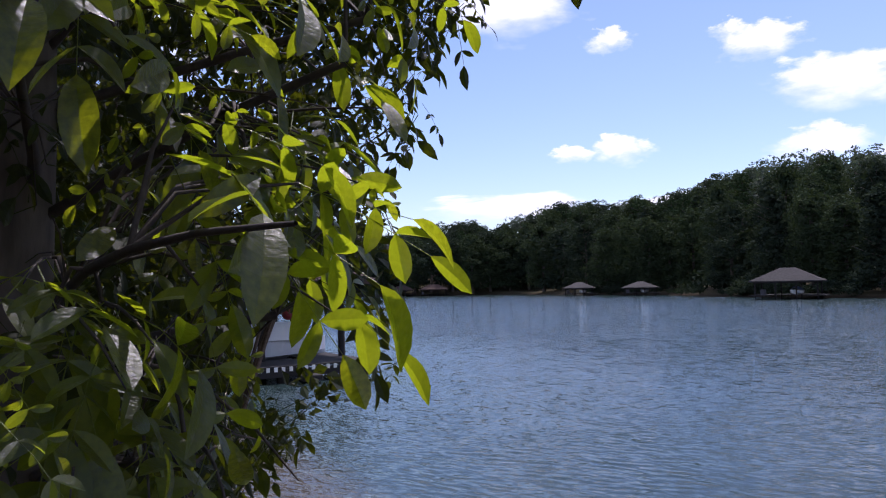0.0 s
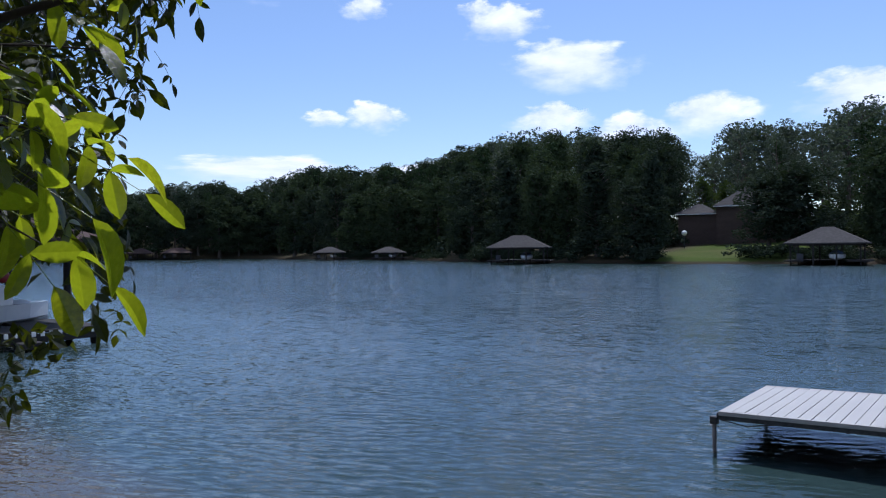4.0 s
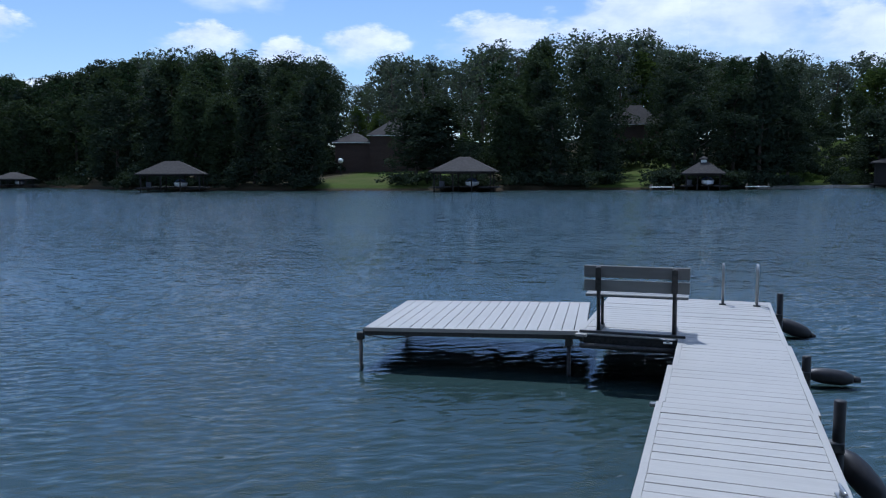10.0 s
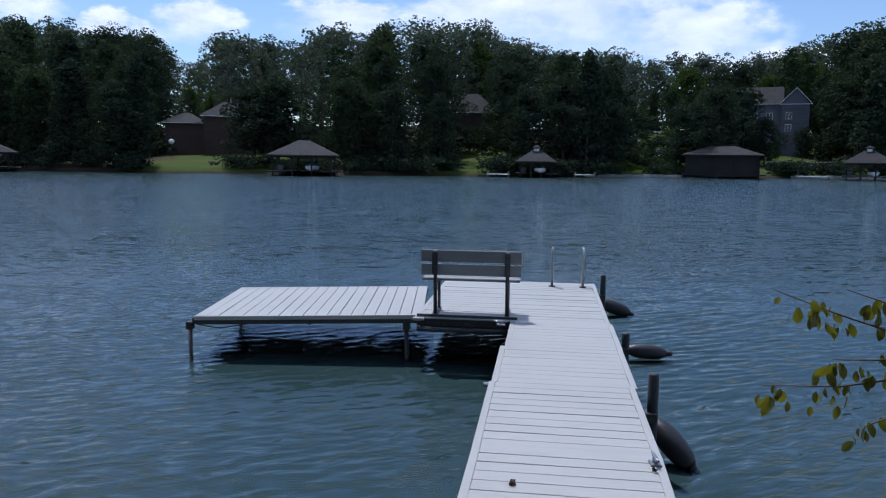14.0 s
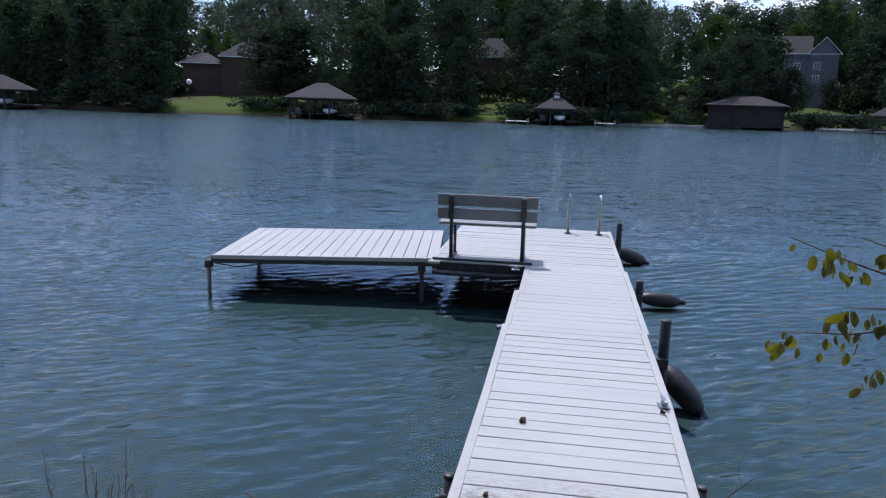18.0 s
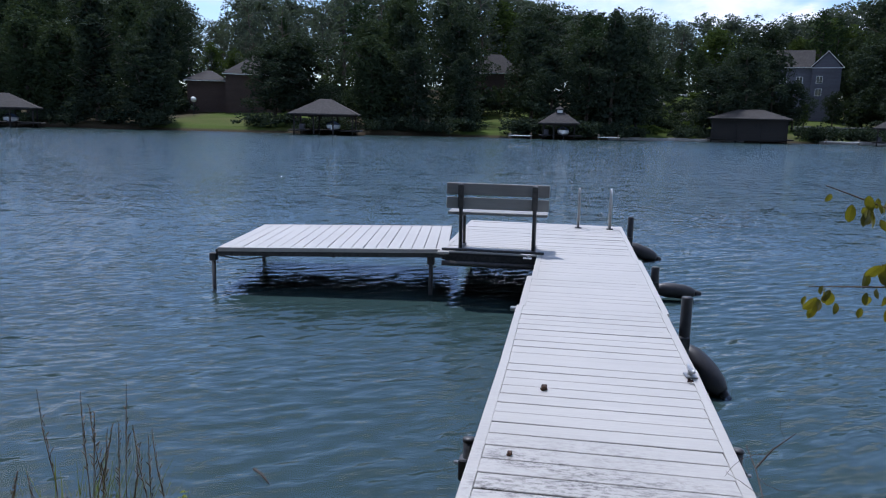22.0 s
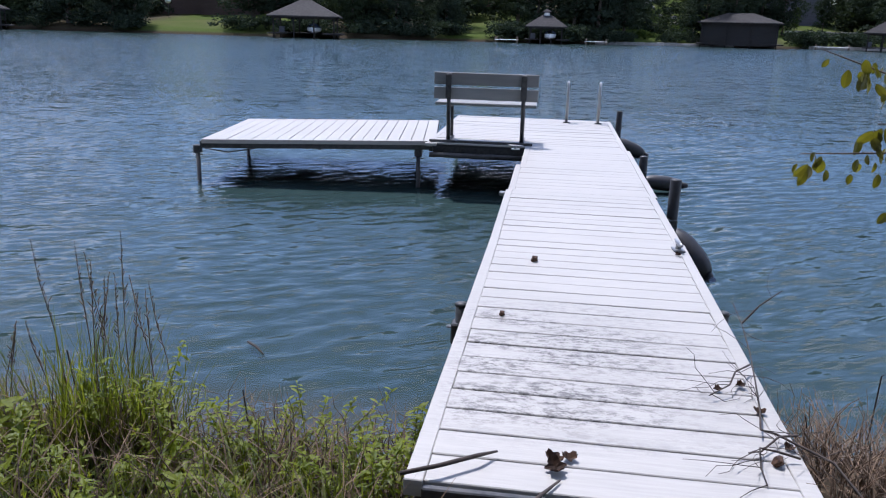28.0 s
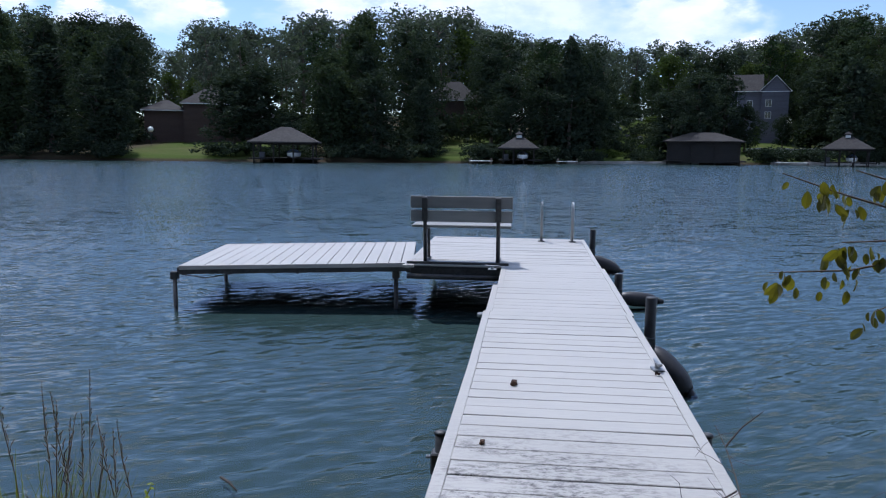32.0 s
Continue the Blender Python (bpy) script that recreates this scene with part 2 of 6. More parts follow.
def water_material():
    """The lake's surface: clear, wind-rippled, glossy by Fresnel; the murk below shows through."""
    m, t, b = shader("lake_water")
    t.nodes.remove(b)
    pos = t.nodes.new("ShaderNodeSeparateXYZ")
    geo = t.nodes.new("ShaderNodeNewGeometry")
    link(t, geo.outputs["Position"], pos.inputs[0])

    def vmath(op, a, b):
        n = t.nodes.new("ShaderNodeVectorMath")
        n.operation = op
        link(t, a, n.inputs[0])
        if isinstance(b, tuple):
            n.inputs[1].default_value = b
        else:
            link(t, b, n.inputs["Scale"] if op == "SCALE" else n.inputs[1])
        return n.outputs[0]

    def slopes(scale, turn, steep):
        """Tilt of the small wind ripples, long across the wind and short along it."""
        mp = t.nodes.new("ShaderNodeMapping")
        mp.inputs["Rotation"].default_value[2] = radians(turn)
        link(t, geo.outputs["Position"], mp.inputs[0])
        sc = t.nodes.new("ShaderNodeMapping")
        sc.inputs["Scale"].default_value = (0.4, 1.25, 1)
        link(t, mp.outputs[0], sc.inputs[0])
        nz = t.nodes.new("ShaderNodeTexNoise")
        nz.inputs["Scale"].default_value, nz.inputs["Detail"].default_value, nz.inputs["Roughness"].default_value = scale, 2.0, 0.55
        link(t, sc.outputs[0], nz.inputs["Vector"])
        return vmath("MULTIPLY", vmath("SUBTRACT", nz.outputs["Color"], (0.5, 0.5, 0.5)), (steep * 0.55, steep, 0.0))

    # fine ripples everywhere; out on the open lake the longer ones as well
    far = t.nodes.new("ShaderNodeMath"); far.operation = "MAXIMUM"
    link(t, ranged(t, pos.outputs[1], 8.0, 20.0), far.inputs[0])
    link(t, ranged(t, pos.outputs[0], -13.0, -8.0, 0.3, 0.0), far.inputs[1])
    far = far.outputs[0]
    tilt = slopes(24.0, -30, 0.3)
    calm = t.nodes.new("ShaderNodeMath"); calm.operation = "MULTIPLY"      # stiller under the platform
    link(t, ranged(t, pos.outputs[1], 6.2, 7.0), calm.inputs[0])
    link(t, ranged(t, pos.outputs[0], -4.6, -4.0), calm.inputs[1])
    still = ranged(t, calm.outputs[0], 0.0, 1.0, 1.0, 0.35)
    tilt = vmath("ADD", tilt, vmath("SCALE", slopes(9.0, -28, 0.75), still))
    tilt = vmath("ADD", tilt, vmath("SCALE", slopes(15.0, -26, 1.5), far))
    tilt = vmath("ADD", tilt, vmath("SCALE", slopes(7.0, -20, 1.0), far))
    tilt = vmath("ADD", tilt, vmath("SCALE", slopes(2.6, -12, 0.9), far))
    tilt = vmath("ADD", tilt, vmath("SCALE", vmath("ADD", geo.outputs["Normal"], (0.0, 0.0, -1.0)), far))
    # at a low angle the near faces of the waves hide the far ones
    lean = t.nodes.new("ShaderNodeCombineXYZ")
    link(t, ranged(t, pos.outputs[1], 1.0, 12.0, -0.02, -0.1), lean.inputs[1])
    tilt = vmath("ADD", tilt, lean.outputs[0])
    # a few steep wavelets, which flash where they face the sun
    peak = t.nodes.new("ShaderNodeTexNoise")
    peak.inputs["Scale"].default_value, peak.inputs["Detail"].default_value = 7.0, 1.0
    link(t, geo.outputs["Position"], peak.inputs["Vector"])
    wild = t.nodes.new("ShaderNodeTexNoise")
    wild.inputs["Scale"].default_value, wild.inputs["Detail"].default_value = 3.1, 2.0
    link(t, geo.outputs["Position"], wild.inputs["Vector"])
    toss = vmath("MULTIPLY_ADD", wild.outputs["Color"], (1.5, 1.5, 0.0))
    toss.node.inputs[2].default_value = (-0.6, -1.25, 0.0)
    crest = t.nodes.new("ShaderNodeMath"); crest.operation = "MULTIPLY"
    link(t, ranged(t, peak.outputs["Fac"], 0.655, 0.68), crest.inputs[0])
    link(t, ranged(t, pos.outputs[1], 9.0, 24.0), crest.inputs[1])
    tilt = vmath("ADD", tilt, vmath("SCALE", toss, crest.outputs[0]))
    prev = vmath("NORMALIZE", vmath("ADD", geo.outputs["Normal"], tilt), (0.0, 0.0, 0.0))
    gl = t.nodes.new("ShaderNodeBsdfGlossy")
    gl.inputs["Roughness"].default_value = 0.035
    gl.inputs["Color"].default_value = (0.95, 0.97, 1.0, 1)
    link(t, prev, gl.inputs["Normal"])
    tr = t.nodes.new("ShaderNodeBsdfTransparent")
    fr = t.nodes.new("ShaderNodeFresnel")
    fr.inputs["IOR"].default_value = 1.33
    link(t, prev, fr.inputs["Normal"])
    mx = t.nodes.new("ShaderNodeMixShader")
    link(t, fr.outputs[0], mx.inputs[0])
    link(t, tr.outputs[0], mx.inputs[1])
    link(t, gl.outputs[0], mx.inputs[2])
    link(t, mx.outputs[0], t.nodes["Material Output"].inputs[0])
    return m


def murk_material():
    """Silt hanging in the water: dull blue-green, browner over the shallows by the bank."""
    m, t, b = shader("lake_murk")
    pos = t.nodes.new("ShaderNodeSeparateXYZ")
    link(t, t.nodes.new("ShaderNodeNewGeometry").outputs["Position"], pos.inputs[0])
    broad = noised(t, 0.25, (0.6, 1, 1), 3.0, "World")
    col = mixed(t, ranged(t, broad, 0.3, 0.7), (0.023, 0.043, 0.043), (0.033, 0.057, 0.057))
    shallow = ranged(t, pos.outputs[1], 1.0, 2.0, 1.0, 0.0)
    col = mixed(t, ranged(t, shallow, 0, 1, 0, 0.8), col, (0.085, 0.075, 0.06))
    link(t, col, b.inputs["Base Color"])
    b.inputs["Roughness"].default_value = 1.0
    b.inputs["Specular IOR Level"].default_value = 0.0
    return m


M_MURK = murk_material()
M_WATER = water_material()


def ground_material():
    """Lawn and leaf litter on the land, mud under the water."""
    m, t, b = shader("ground")
    pos = t.nodes.new("ShaderNodeSeparateXYZ")
    link(t, t.nodes.new("ShaderNodeNewGeometry").outputs["Position"], pos.inputs[0])
    fine = noised(t, 9, (1, 1, 1), 8.0, "World")
    coarse = noised(t, 0.12, (1, 1, 1), 4.0, "World")
    lawn = mixed(t, ranged(t, fine, 0.3, 0.7), (0.034, 0.055, 0.009), (0.064, 0.09, 0.015))
    lawn = mixed(t, ranged(t, coarse, 0.45, 0.7, 0, 0.5), lawn, (0.09, 0.085, 0.035))
    mud = mixed(t, ranged(t, fine, 0.3, 0.7), (0.018, 0.014, 0.01), (0.06, 0.045, 0.028))
    litter = mixed(t, ranged(t, fine, 0.3, 0.7), (0.03, 0.03, 0.015), (0.075, 0.06, 0.035))
    col = mixed(t, ranged(t, pos.outputs[1], 8.0, 40.0), mud, litter)
    # the mown plots of the houses across the lake
    for xa, xb in ((-66, -42), (-19, -5), (8, 29), (40, 66)):
        up, down = ranged(t, pos.outputs[0], xa - 2, xa + 2), ranged(t, pos.outputs[0], xb - 2, xb + 2, 1.0, 0.0)
        far_side = ranged(t, pos.outputs[1], 90, 100)
        k = None
        for g in (up, down, far_side):
            if k is None:
                k = g
                continue
            n = t.nodes.new("ShaderNodeMath"); n.operation = "MULTIPLY"
            link(t, k, n.inputs[0]); link(t, g, n.inputs[1])
            k = n.outputs[0]
        col = mixed(t, k, col, lawn)
    low = ranged(t, pos.outputs[2], 0.15, 0.5, 1.0, 0.0)
    col = mixed(t, low, col, mud)
    link(t, col, b.inputs["Base Color"])
    b.inputs["Roughness"].default_value = 0.95
    b.inputs["Specular IOR Level"].default_value = 0.08
    bn = t.nodes.new("ShaderNodeBump")
    bn.inputs["Strength"].default_value, bn.inputs["Distance"].default_value = 0.6, 0.03
    link(t, fine, bn.inputs["Height"])
    link(t, bn.outputs[0], b.inputs["Normal"])
    return m


M_GROUND = ground_material()


def cloud_material():
    """Fair-weather cloud on a far sheet: ragged puffs, thick in the middle, thin at the rim, flat below."""
    m, t, b = shader("cloud")
    t.nodes.remove(b)
    co = t.nodes.new("ShaderNodeTexCoord").outputs["Object"]
    rnd = t.nodes.new("ShaderNodeObjectInfo").outputs["Random"]
    off = t.nodes.new("ShaderNodeVectorMath"); off.operation = "MULTIPLY_ADD"
    cmb = t.nodes.new("ShaderNodeCombineXYZ")
    for k in range(3):
        link(t, rnd, cmb.inputs[k])
    link(t, cmb.outputs[0], off.inputs[0])
    off.inputs[1].default_value = (37, 53, 71)
    link(t, co, off.inputs[2])
    fb = t.nodes.new("ShaderNodeTexNoise")
    fb.inputs["Scale"].default_value, fb.inputs["Detail"].default_value, fb.inputs["Roughness"].default_value = 2.1, 9.0, 0.56
    link(t, off.outputs[0], fb.inputs["Vector"])
    ln = t.nodes.new("ShaderNodeVectorMath"); ln.operation = "LENGTH"
    link(t, co, ln.inputs[0])
    edge = ranged(t, ln.outputs["Value"], 0.1, 1.0, 0.42, -0.35)
    s = t.nodes.new("ShaderNodeMath"); s.operation = "ADD"
    link(t, edge, s.inputs[0]); link(t, fb.outputs["Fac"], s.inputs[1])
    # crisp, heaped tops; the flat bases melt into the haze
    up = t.nodes.new("ShaderNodeSeparateXYZ")
    link(t, co, up.inputs[0])
    crisp = ranged(t, s.outputs[0], 0.49, 0.66)
    soft = ranged(t, s.outputs[0], 0.42, 0.85)
    blend = t.nodes.new("ShaderNodeMix")
    link(t, ranged(t, up.outputs[1], -0.25, 0.35), blend.inputs[0])
    link(t, soft, blend.inputs[2]); link(t, crisp, blend.inputs[3])
    low = t.nodes.new("ShaderNodeMath"); low.operation = "MULTIPLY"
    link(t, blend.outputs[0], low.inputs[0]); link(t, ranged(t, up.outputs[1], -0.8, 0.15, 0.35, 0.95), low.inputs[1])
    mask = low.outputs[0]
    em = t.nodes.new("ShaderNodeEmission")
    shade = mixed(t, ranged(t, fb.outputs["Fac"], 0.35, 0.7), (0.7, 0.74, 0.84), (1.0, 0.98, 0.96))
    link(t, shade, em.inputs[0])
    em.inputs[1].default_value = 1.1
    tr = t.nodes.new("ShaderNodeBsdfTransparent")
    mx = t.nodes.new("ShaderNodeMixShader")
    link(t, mask, mx.inputs[0])
    link(t, tr.outputs[0], mx.inputs[1]); link(t, em.outputs[0], mx.inputs[2])
    link(t, mx.outputs[0], t.nodes["Material Output"].inputs[0])
    return m


M_CLOUD = cloud_material()


# ---- building helpers ----
def mesh_of(name, bm, material, smooth=False):
    me = bpy.data.meshes.new(name)
    bm.to_mesh(me)
    bm.free()
    me.materials.append(material)
    if smooth:
        me.polygons.foreach_set("use_smooth", [True] * len(me.polygons))
    return me


def raw_mesh(name, verts, faces, material, smooth=False):
    """A mesh from arrays made by a formula; all faces have the same number of corners."""
    verts, faces = np.asarray(verts, float), np.asarray(faces, int)
    me = bpy.data.meshes.new(name)
    n, k = faces.shape
    me.vertices.add(len(verts)); me.loops.add(n * k); me.polygons.add(n)
    me.vertices.foreach_set("co", verts.ravel())
    me.loops.foreach_set("vertex_index", faces.ravel())
    me.polygons.foreach_set("loop_start", np.arange(0, n * k, k))
    me.polygons.foreach_set("use_smooth", np.full(n, smooth))
    me.update(calc_edges=True)
    me.validate()
    me.materials.append(material)
    return me


def under(name, data, parent, label="", m=None):
    ob = new(name, data)
    ob.parent = parent
    if m is not None:
        ob.matrix_basis = m
    if label:
        ob["label"] = label
    return ob


def part(name, bm, material, parent, label="", m=None, smooth=False):
    return under(name, mesh_of(name, bm, material, smooth), parent, label, m)


def thing(name, label, category, group="", m=None, kind=""):
    ob = new(name)
    ob.empty_display_size = 0.2
    if m is not None:
        ob.matrix_basis = m
    return tagged(ob, label, category, group, kind)


def box(bm, x0, x1, y0, y1, z0, z1, bevel=0.0):
    r = bmesh.ops.create_cube(bm, size=1.0, matrix=Matrix.Translation(((x0 + x1) / 2, (y0 + y1) / 2, (z0 + z1) / 2)) @ Matrix.Diagonal((x1 - x0, y1 - y0, z1 - z0, 1)))
    if bevel:
        es = {e for v in r["verts"] for e in v.link_edges}
        bmesh.ops.bevel(bm, geom=list(es), offset=bevel, segments=1, affect="EDGES")
    return bm


def boxed(*a, bevel=0.0):
    return box(bmesh.new(), *a, bevel=bevel)


def tube_arrays(points, radii, sides=8):
    """Rings round a line of points: vertices and four-cornered faces, ends closed by a last narrow ring."""
    P = [Vector(p) for p in points]
    R = list(radii)
    verts, faces = [], []
    side = None
    for i, p in enumerate(P):
        d = (P[min(i + 1, len(P) - 1)] - P[max(i - 1, 0)]).normalized()
        if side is None:
            side = d.orthogonal().normalized()
        side = (side - d * side.dot(d)).normalized()
        up = d.cross(side)
        for k in range(sides):
            a = 2 * math.pi * k / sides
            verts.append(p + (side * math.cos(a) + up * math.sin(a)) * R[i])
    for i in range(len(P) - 1):
        for k in range(sides):
            a, b = i * sides + k, i * sides + (k + 1) % sides
            faces.append((a, b, b + sides, a + sides))
    return verts, faces


def tube(bm, points, radius, sides=8):
    pts = [Vector(p) for p in points]
    rad = radius if hasattr(radius, "__len__") else [radius] * len(pts)
    d0, d1 = (pts[1] - pts[0]).normalized(), (pts[-1] - pts[-2]).normalized()
    pts = [pts[0] - d0 * 1e-4] + pts + [pts[-1] + d1 * 1e-4]
    rad = [rad[0] * 0.05] + list(rad) + [rad[-1] * 0.05]
    v, f = tube_arrays(pts, rad, sides)
    vs = [bm.verts.new(p) for p in v]
    for q in f:
        bm.faces.new([vs[i] for i in q])
    return bm


def tubed(points, radius, sides=8):
    return tube(bmesh.new(), points, radius, sides)


# ---- land and water ----
FAR_SHORE = ((-900, -80), (-420, -60), (-310, 60), (-240, 150), (-185, 134), (-150, 136), (-118, 118), (-85, 108), (-60, 108), (-36, 112), (-2, 124), (37, 144), (70, 152), (135, 165), (260, 185), (900, 330))


def far_shore(x):
    return np.interp(x, [p[0] for p in FAR_SHORE], [p[1] for p in FAR_SHORE])


def near_shore(x):
    return 1.12 + 0.12 * np.sin(1.7 * x + 0.6) + 0.25 * np.clip((x + 0.2) / 1.2, 0, 1) + 0.06 * np.sin(4.1 * x) - 1.5 * np.clip((-3.4 - x) / 3.0, 0, 1)


def ground_height(x, y):
    s = near_shore(x) - y
    land = np.interp(s, (0, 0.25, 0.55, 1.0, 1.5, 3.2, 8, 40, 400), (0, 0.2, 0.36, 0.5, 0.64, 0.88, 1.25, 2.2, 8))
    bed = -np.minimum(np.minimum(-s * 0.3, 1.6), np.maximum((far_shore(x) - y) * 0.4, 0))
    f = y - far_shore(x)
    far = np.interp(f, (0, 0.6, 6, 30, 60, 110, 200, 900), (0, 0.55, 1.1, 3.4, 7.0, 11.5, 16, 22))
    # the steep garden between the boathouses
    far = far + 5.5 * np.exp(-((x - 22.5) / 8.5) ** 2) * np.clip((f - 6) / 24, 0, 1) * np.clip((120 - f) / 60, 0, 1)
    return np.where(s > 0, land, np.where(f > 0, far, bed))


def spread(a, fine, b, steps, lo, hi, power=2.2):
    k = np.linspace(0, 1, steps)[1:] ** power
    return np.concatenate([(lo - (lo - a) * k)[::-1], np.arange(lo, hi, fine), hi + (b - hi) * k])


gx = spread(-900, 0.12, 900, 70, -4.2, 3.2)
gy = np.concatenate([spread(-400, 0.1, 96, 26, -2.6, 2.2), np.arange(97, 260, 2.2), np.linspace(262, 1400, 24)])
GX, GY = np.meshgrid(gx, gy)
GZ = ground_height(GX, GY)
rough = np.array([[noise.noise((x * 2.5, y * 2.5, 0)) for x in gx] for y in gy])
GZ = GZ + np.where((GY < 1.0), 0.05, np.where(GY > 90, 0.25, 0.02)) * rough
idx = np.arange(GX.size).reshape(GX.shape)
quads = np.stack([idx[:-1, :-1], idx[:-1, 1:], idx[1:, 1:], idx[1:, :-1]], -1).reshape(-1, 4)
ground = new("ground", raw_mesh("ground", np.stack([GX, GY, GZ], -1).reshape(-1, 3), quads, M_GROUND, True))
tagged(ground, "muddy near bank, lake bed and grassy slopes across the lake", "ground", kind="structure")


def land_z(x, y):
    return float(ground_height(np.array(x, float), np.array(y, float)))


# the lake's surface, with the wind's ripples as real waves near the pier
WIND = radians(122)                  # the way the ripples run
wx = spread(-900, 0.052, 900, 120, -12, 6, 3.0)
wy = np.concatenate([np.arange(-1.6, 11, 0.026), 11 + 429 * np.linspace(0, 1, 300)[1:] ** 2.5])
WX, WY = np.meshgrid(wx, wy)
CX, CY = np.meshgrid(np.gradient(wx), np.gradient(wy))
damp = 1 - 0.75 * np.exp(-((WX + 2.4) / 2.4) ** 4 - ((WY - 7.2) / 1.7) ** 4)      # still water under the platform
lee = damp * np.interp(WY, (0, 3, 9, 30), (0.4, 0.65, 1.0, 1.2)) * (0.85 + 0.25 * np.sin(WX * 0.31 + 1.0) * np.sin(WY * 0.23 + 0.4 * WX * 0.2))
WZ, SX, SY = 0 * WX, 0 * WX, 0 * WX
rw = np.random.default_rng(12)
for k in range(56):
    lam = 0.1 * (0.38 / 0.1) ** ((k + 0.5) / 56)
    steep = 0.015 * (1.25 if 0.12 < lam < 0.3 else 0.75 if lam < 0.2 else 0.3)
    th = WIND + rw.normal() * 0.24
    kx, ky = 2 * math.pi / lam * math.cos(th), 2 * math.pi / lam * math.sin(th)
    fine = np.clip(2 * math.pi / (abs(kx) * CX + 1e-6) / 3 - 1, 0, 1) * np.clip(2 * math.pi / (abs(ky) * CY + 1e-6) / 3 - 1, 0, 1)
    amp = steep * math.sqrt(2) * lam / (2 * math.pi) * fine * lee
    ph = kx * WX + ky * WY + rw.uniform(0, 6.283)
    WZ += amp * np.cos(ph)
    SX -= 1.7 * amp * math.cos(th) * np.sin(ph)
    SY -= 1.7 * amp * math.sin(th) * np.sin(ph)
widx = np.arange(WX.size).reshape(WX.shape)
wq = np.stack([widx[:-1, :-1], widx[:-1, 1:], widx[1:, 1:], widx[1:, :-1]], -1).reshape(-1, 4)
water = new("water", raw_mesh("water", np.stack([WX + SX, WY + SY, WZ], -1).reshape(-1, 3), wq, M_WATER, True))
wx, wy = np.linspace(-900, 900, 7), np.linspace(-1.6, 440, 5)
WX, WY = np.meshgrid(wx, wy)
widx = np.arange(WX.size).reshape(WX.shape)
wq = np.stack([widx[:-1, :-1], widx[:-1, 1:], widx[1:, 1:], widx[1:, :-1]], -1).reshape(-1, 4)
murk = new("silty_water", raw_mesh("silty_water", np.stack([WX, WY, 0 * WX - 0.04], -1).reshape(-1, 3), wq, M_MURK))
tagged(murk, "silty blue-green depth of the lake just below its surface", "lake", kind="structure")
tagged(water, "blue-green lake water rippled by a light wind", "lake", kind="structure")

# clouds: azimuth to the left of the pier's line, height above the horizon, half width and half height, in degrees
CLOUDS = ((58, 20.5, 7, 2.6), (50.5, 17.8, 2.0, 1.0), (40, 16.6, 3.2, 1.5), (35.2, 13.4, 5.6, 2.2), (49.8, 10.0, 2.6, 1.2), (36.5, 9.6, 3.6, 1.6), (42, 17.6, 1.6, 0.9), (53.5, 9.8, 1.8, 0.8),
          (25.5, 9.4, 4.2, 2.0), (31, 8.6, 3.5, 1.5), (15, 10.0, 6, 2.2), (6, 10.8, 7, 3.2), (-2, 10.6, 8, 4.0), (-10, 9.0, 7, 3.2), (44, 5.5, 9, 1.2), (58, 6.0, 8, 1.3), (-18, 6.5, 7, 2.0))
# the same broken cloud, glowing and out of view, added to brighten the water's reflections, clear of the sun
rng = random.Random(3)
fill_clouds = []
while len(fill_clouds) < 130:
    az, el = rng.uniform(-180, 180), math.degrees(math.asin(rng.uniform(0.28, 0.97)))
    if -32 < az < 75 and el < 27:
        continue
    if math.hypot((az - SUN_AZ) * math.cos(radians(SUN_EL)), el - SUN_EL) < 17:
        continue
    fill_clouds.append((az, el, rng.uniform(4, 9), rng.uniform(2.5, 5)))
cv = [(x, y, 0) for y in (-1, 1) for x in (-1, 1)]
cloud_mesh = raw_mesh("cloud", cv, [(0, 1, 3, 2)], M_CLOUD)
CD = 3600.0
for az, el, hw, hh in CLOUDS + tuple(fill_clouds):
    a, e = radians(az), radians(el)
    p = Vector((-math.sin(a) * math.cos(e), math.cos(a) * math.cos(e), math.sin(e))) * CD
    c = new("cloud", cloud_mesh)
    c.matrix_basis = look(p, p * 2) @ Matrix.Diagonal((CD * math.tan(radians(hw)) * 1.35, CD * math.tan(radians(hh)) * 1.5, 1, 1))
    tagged(c, "white fair-weather cumulus cloud, low over the lake or added out of view", "cloud", "clouds over the lake", "structure")


# ---- the pier ----
PITCH = 0.1525


def plank_mesh(length, width=0.143, thick=0.045):
    """A vinyl board lying along x: a white cap with eased edges over a channel that meets the next one, coloured black
    to put shade in the gaps.
    """
    bm = boxed(-length / 2, length / 2, -width / 2, width / 2, -0.019, 0, bevel=0.003)
    n = len(bm.faces)
    box(bm, -length / 2 + 0.002, length / 2 - 0.002, -width / 2 - 0.006, width / 2 + 0.006, -thick, -0.0195)
    me = mesh_of("plank", bm, M_DECK)
    me.materials.append(M_RUBBER)
    for p in me.polygons:
        p.material_index = 1 if p.center.z < -0.0192 else 0
    return me


def skewed(bm, side_sign, taper, length):
    """Leans a right-hand edge inwards towards the near end."""
    for v in bm.verts:
        if side_sign > 0:
            v.co.x -= taper * (1 - v.co.y / length)
    return bm


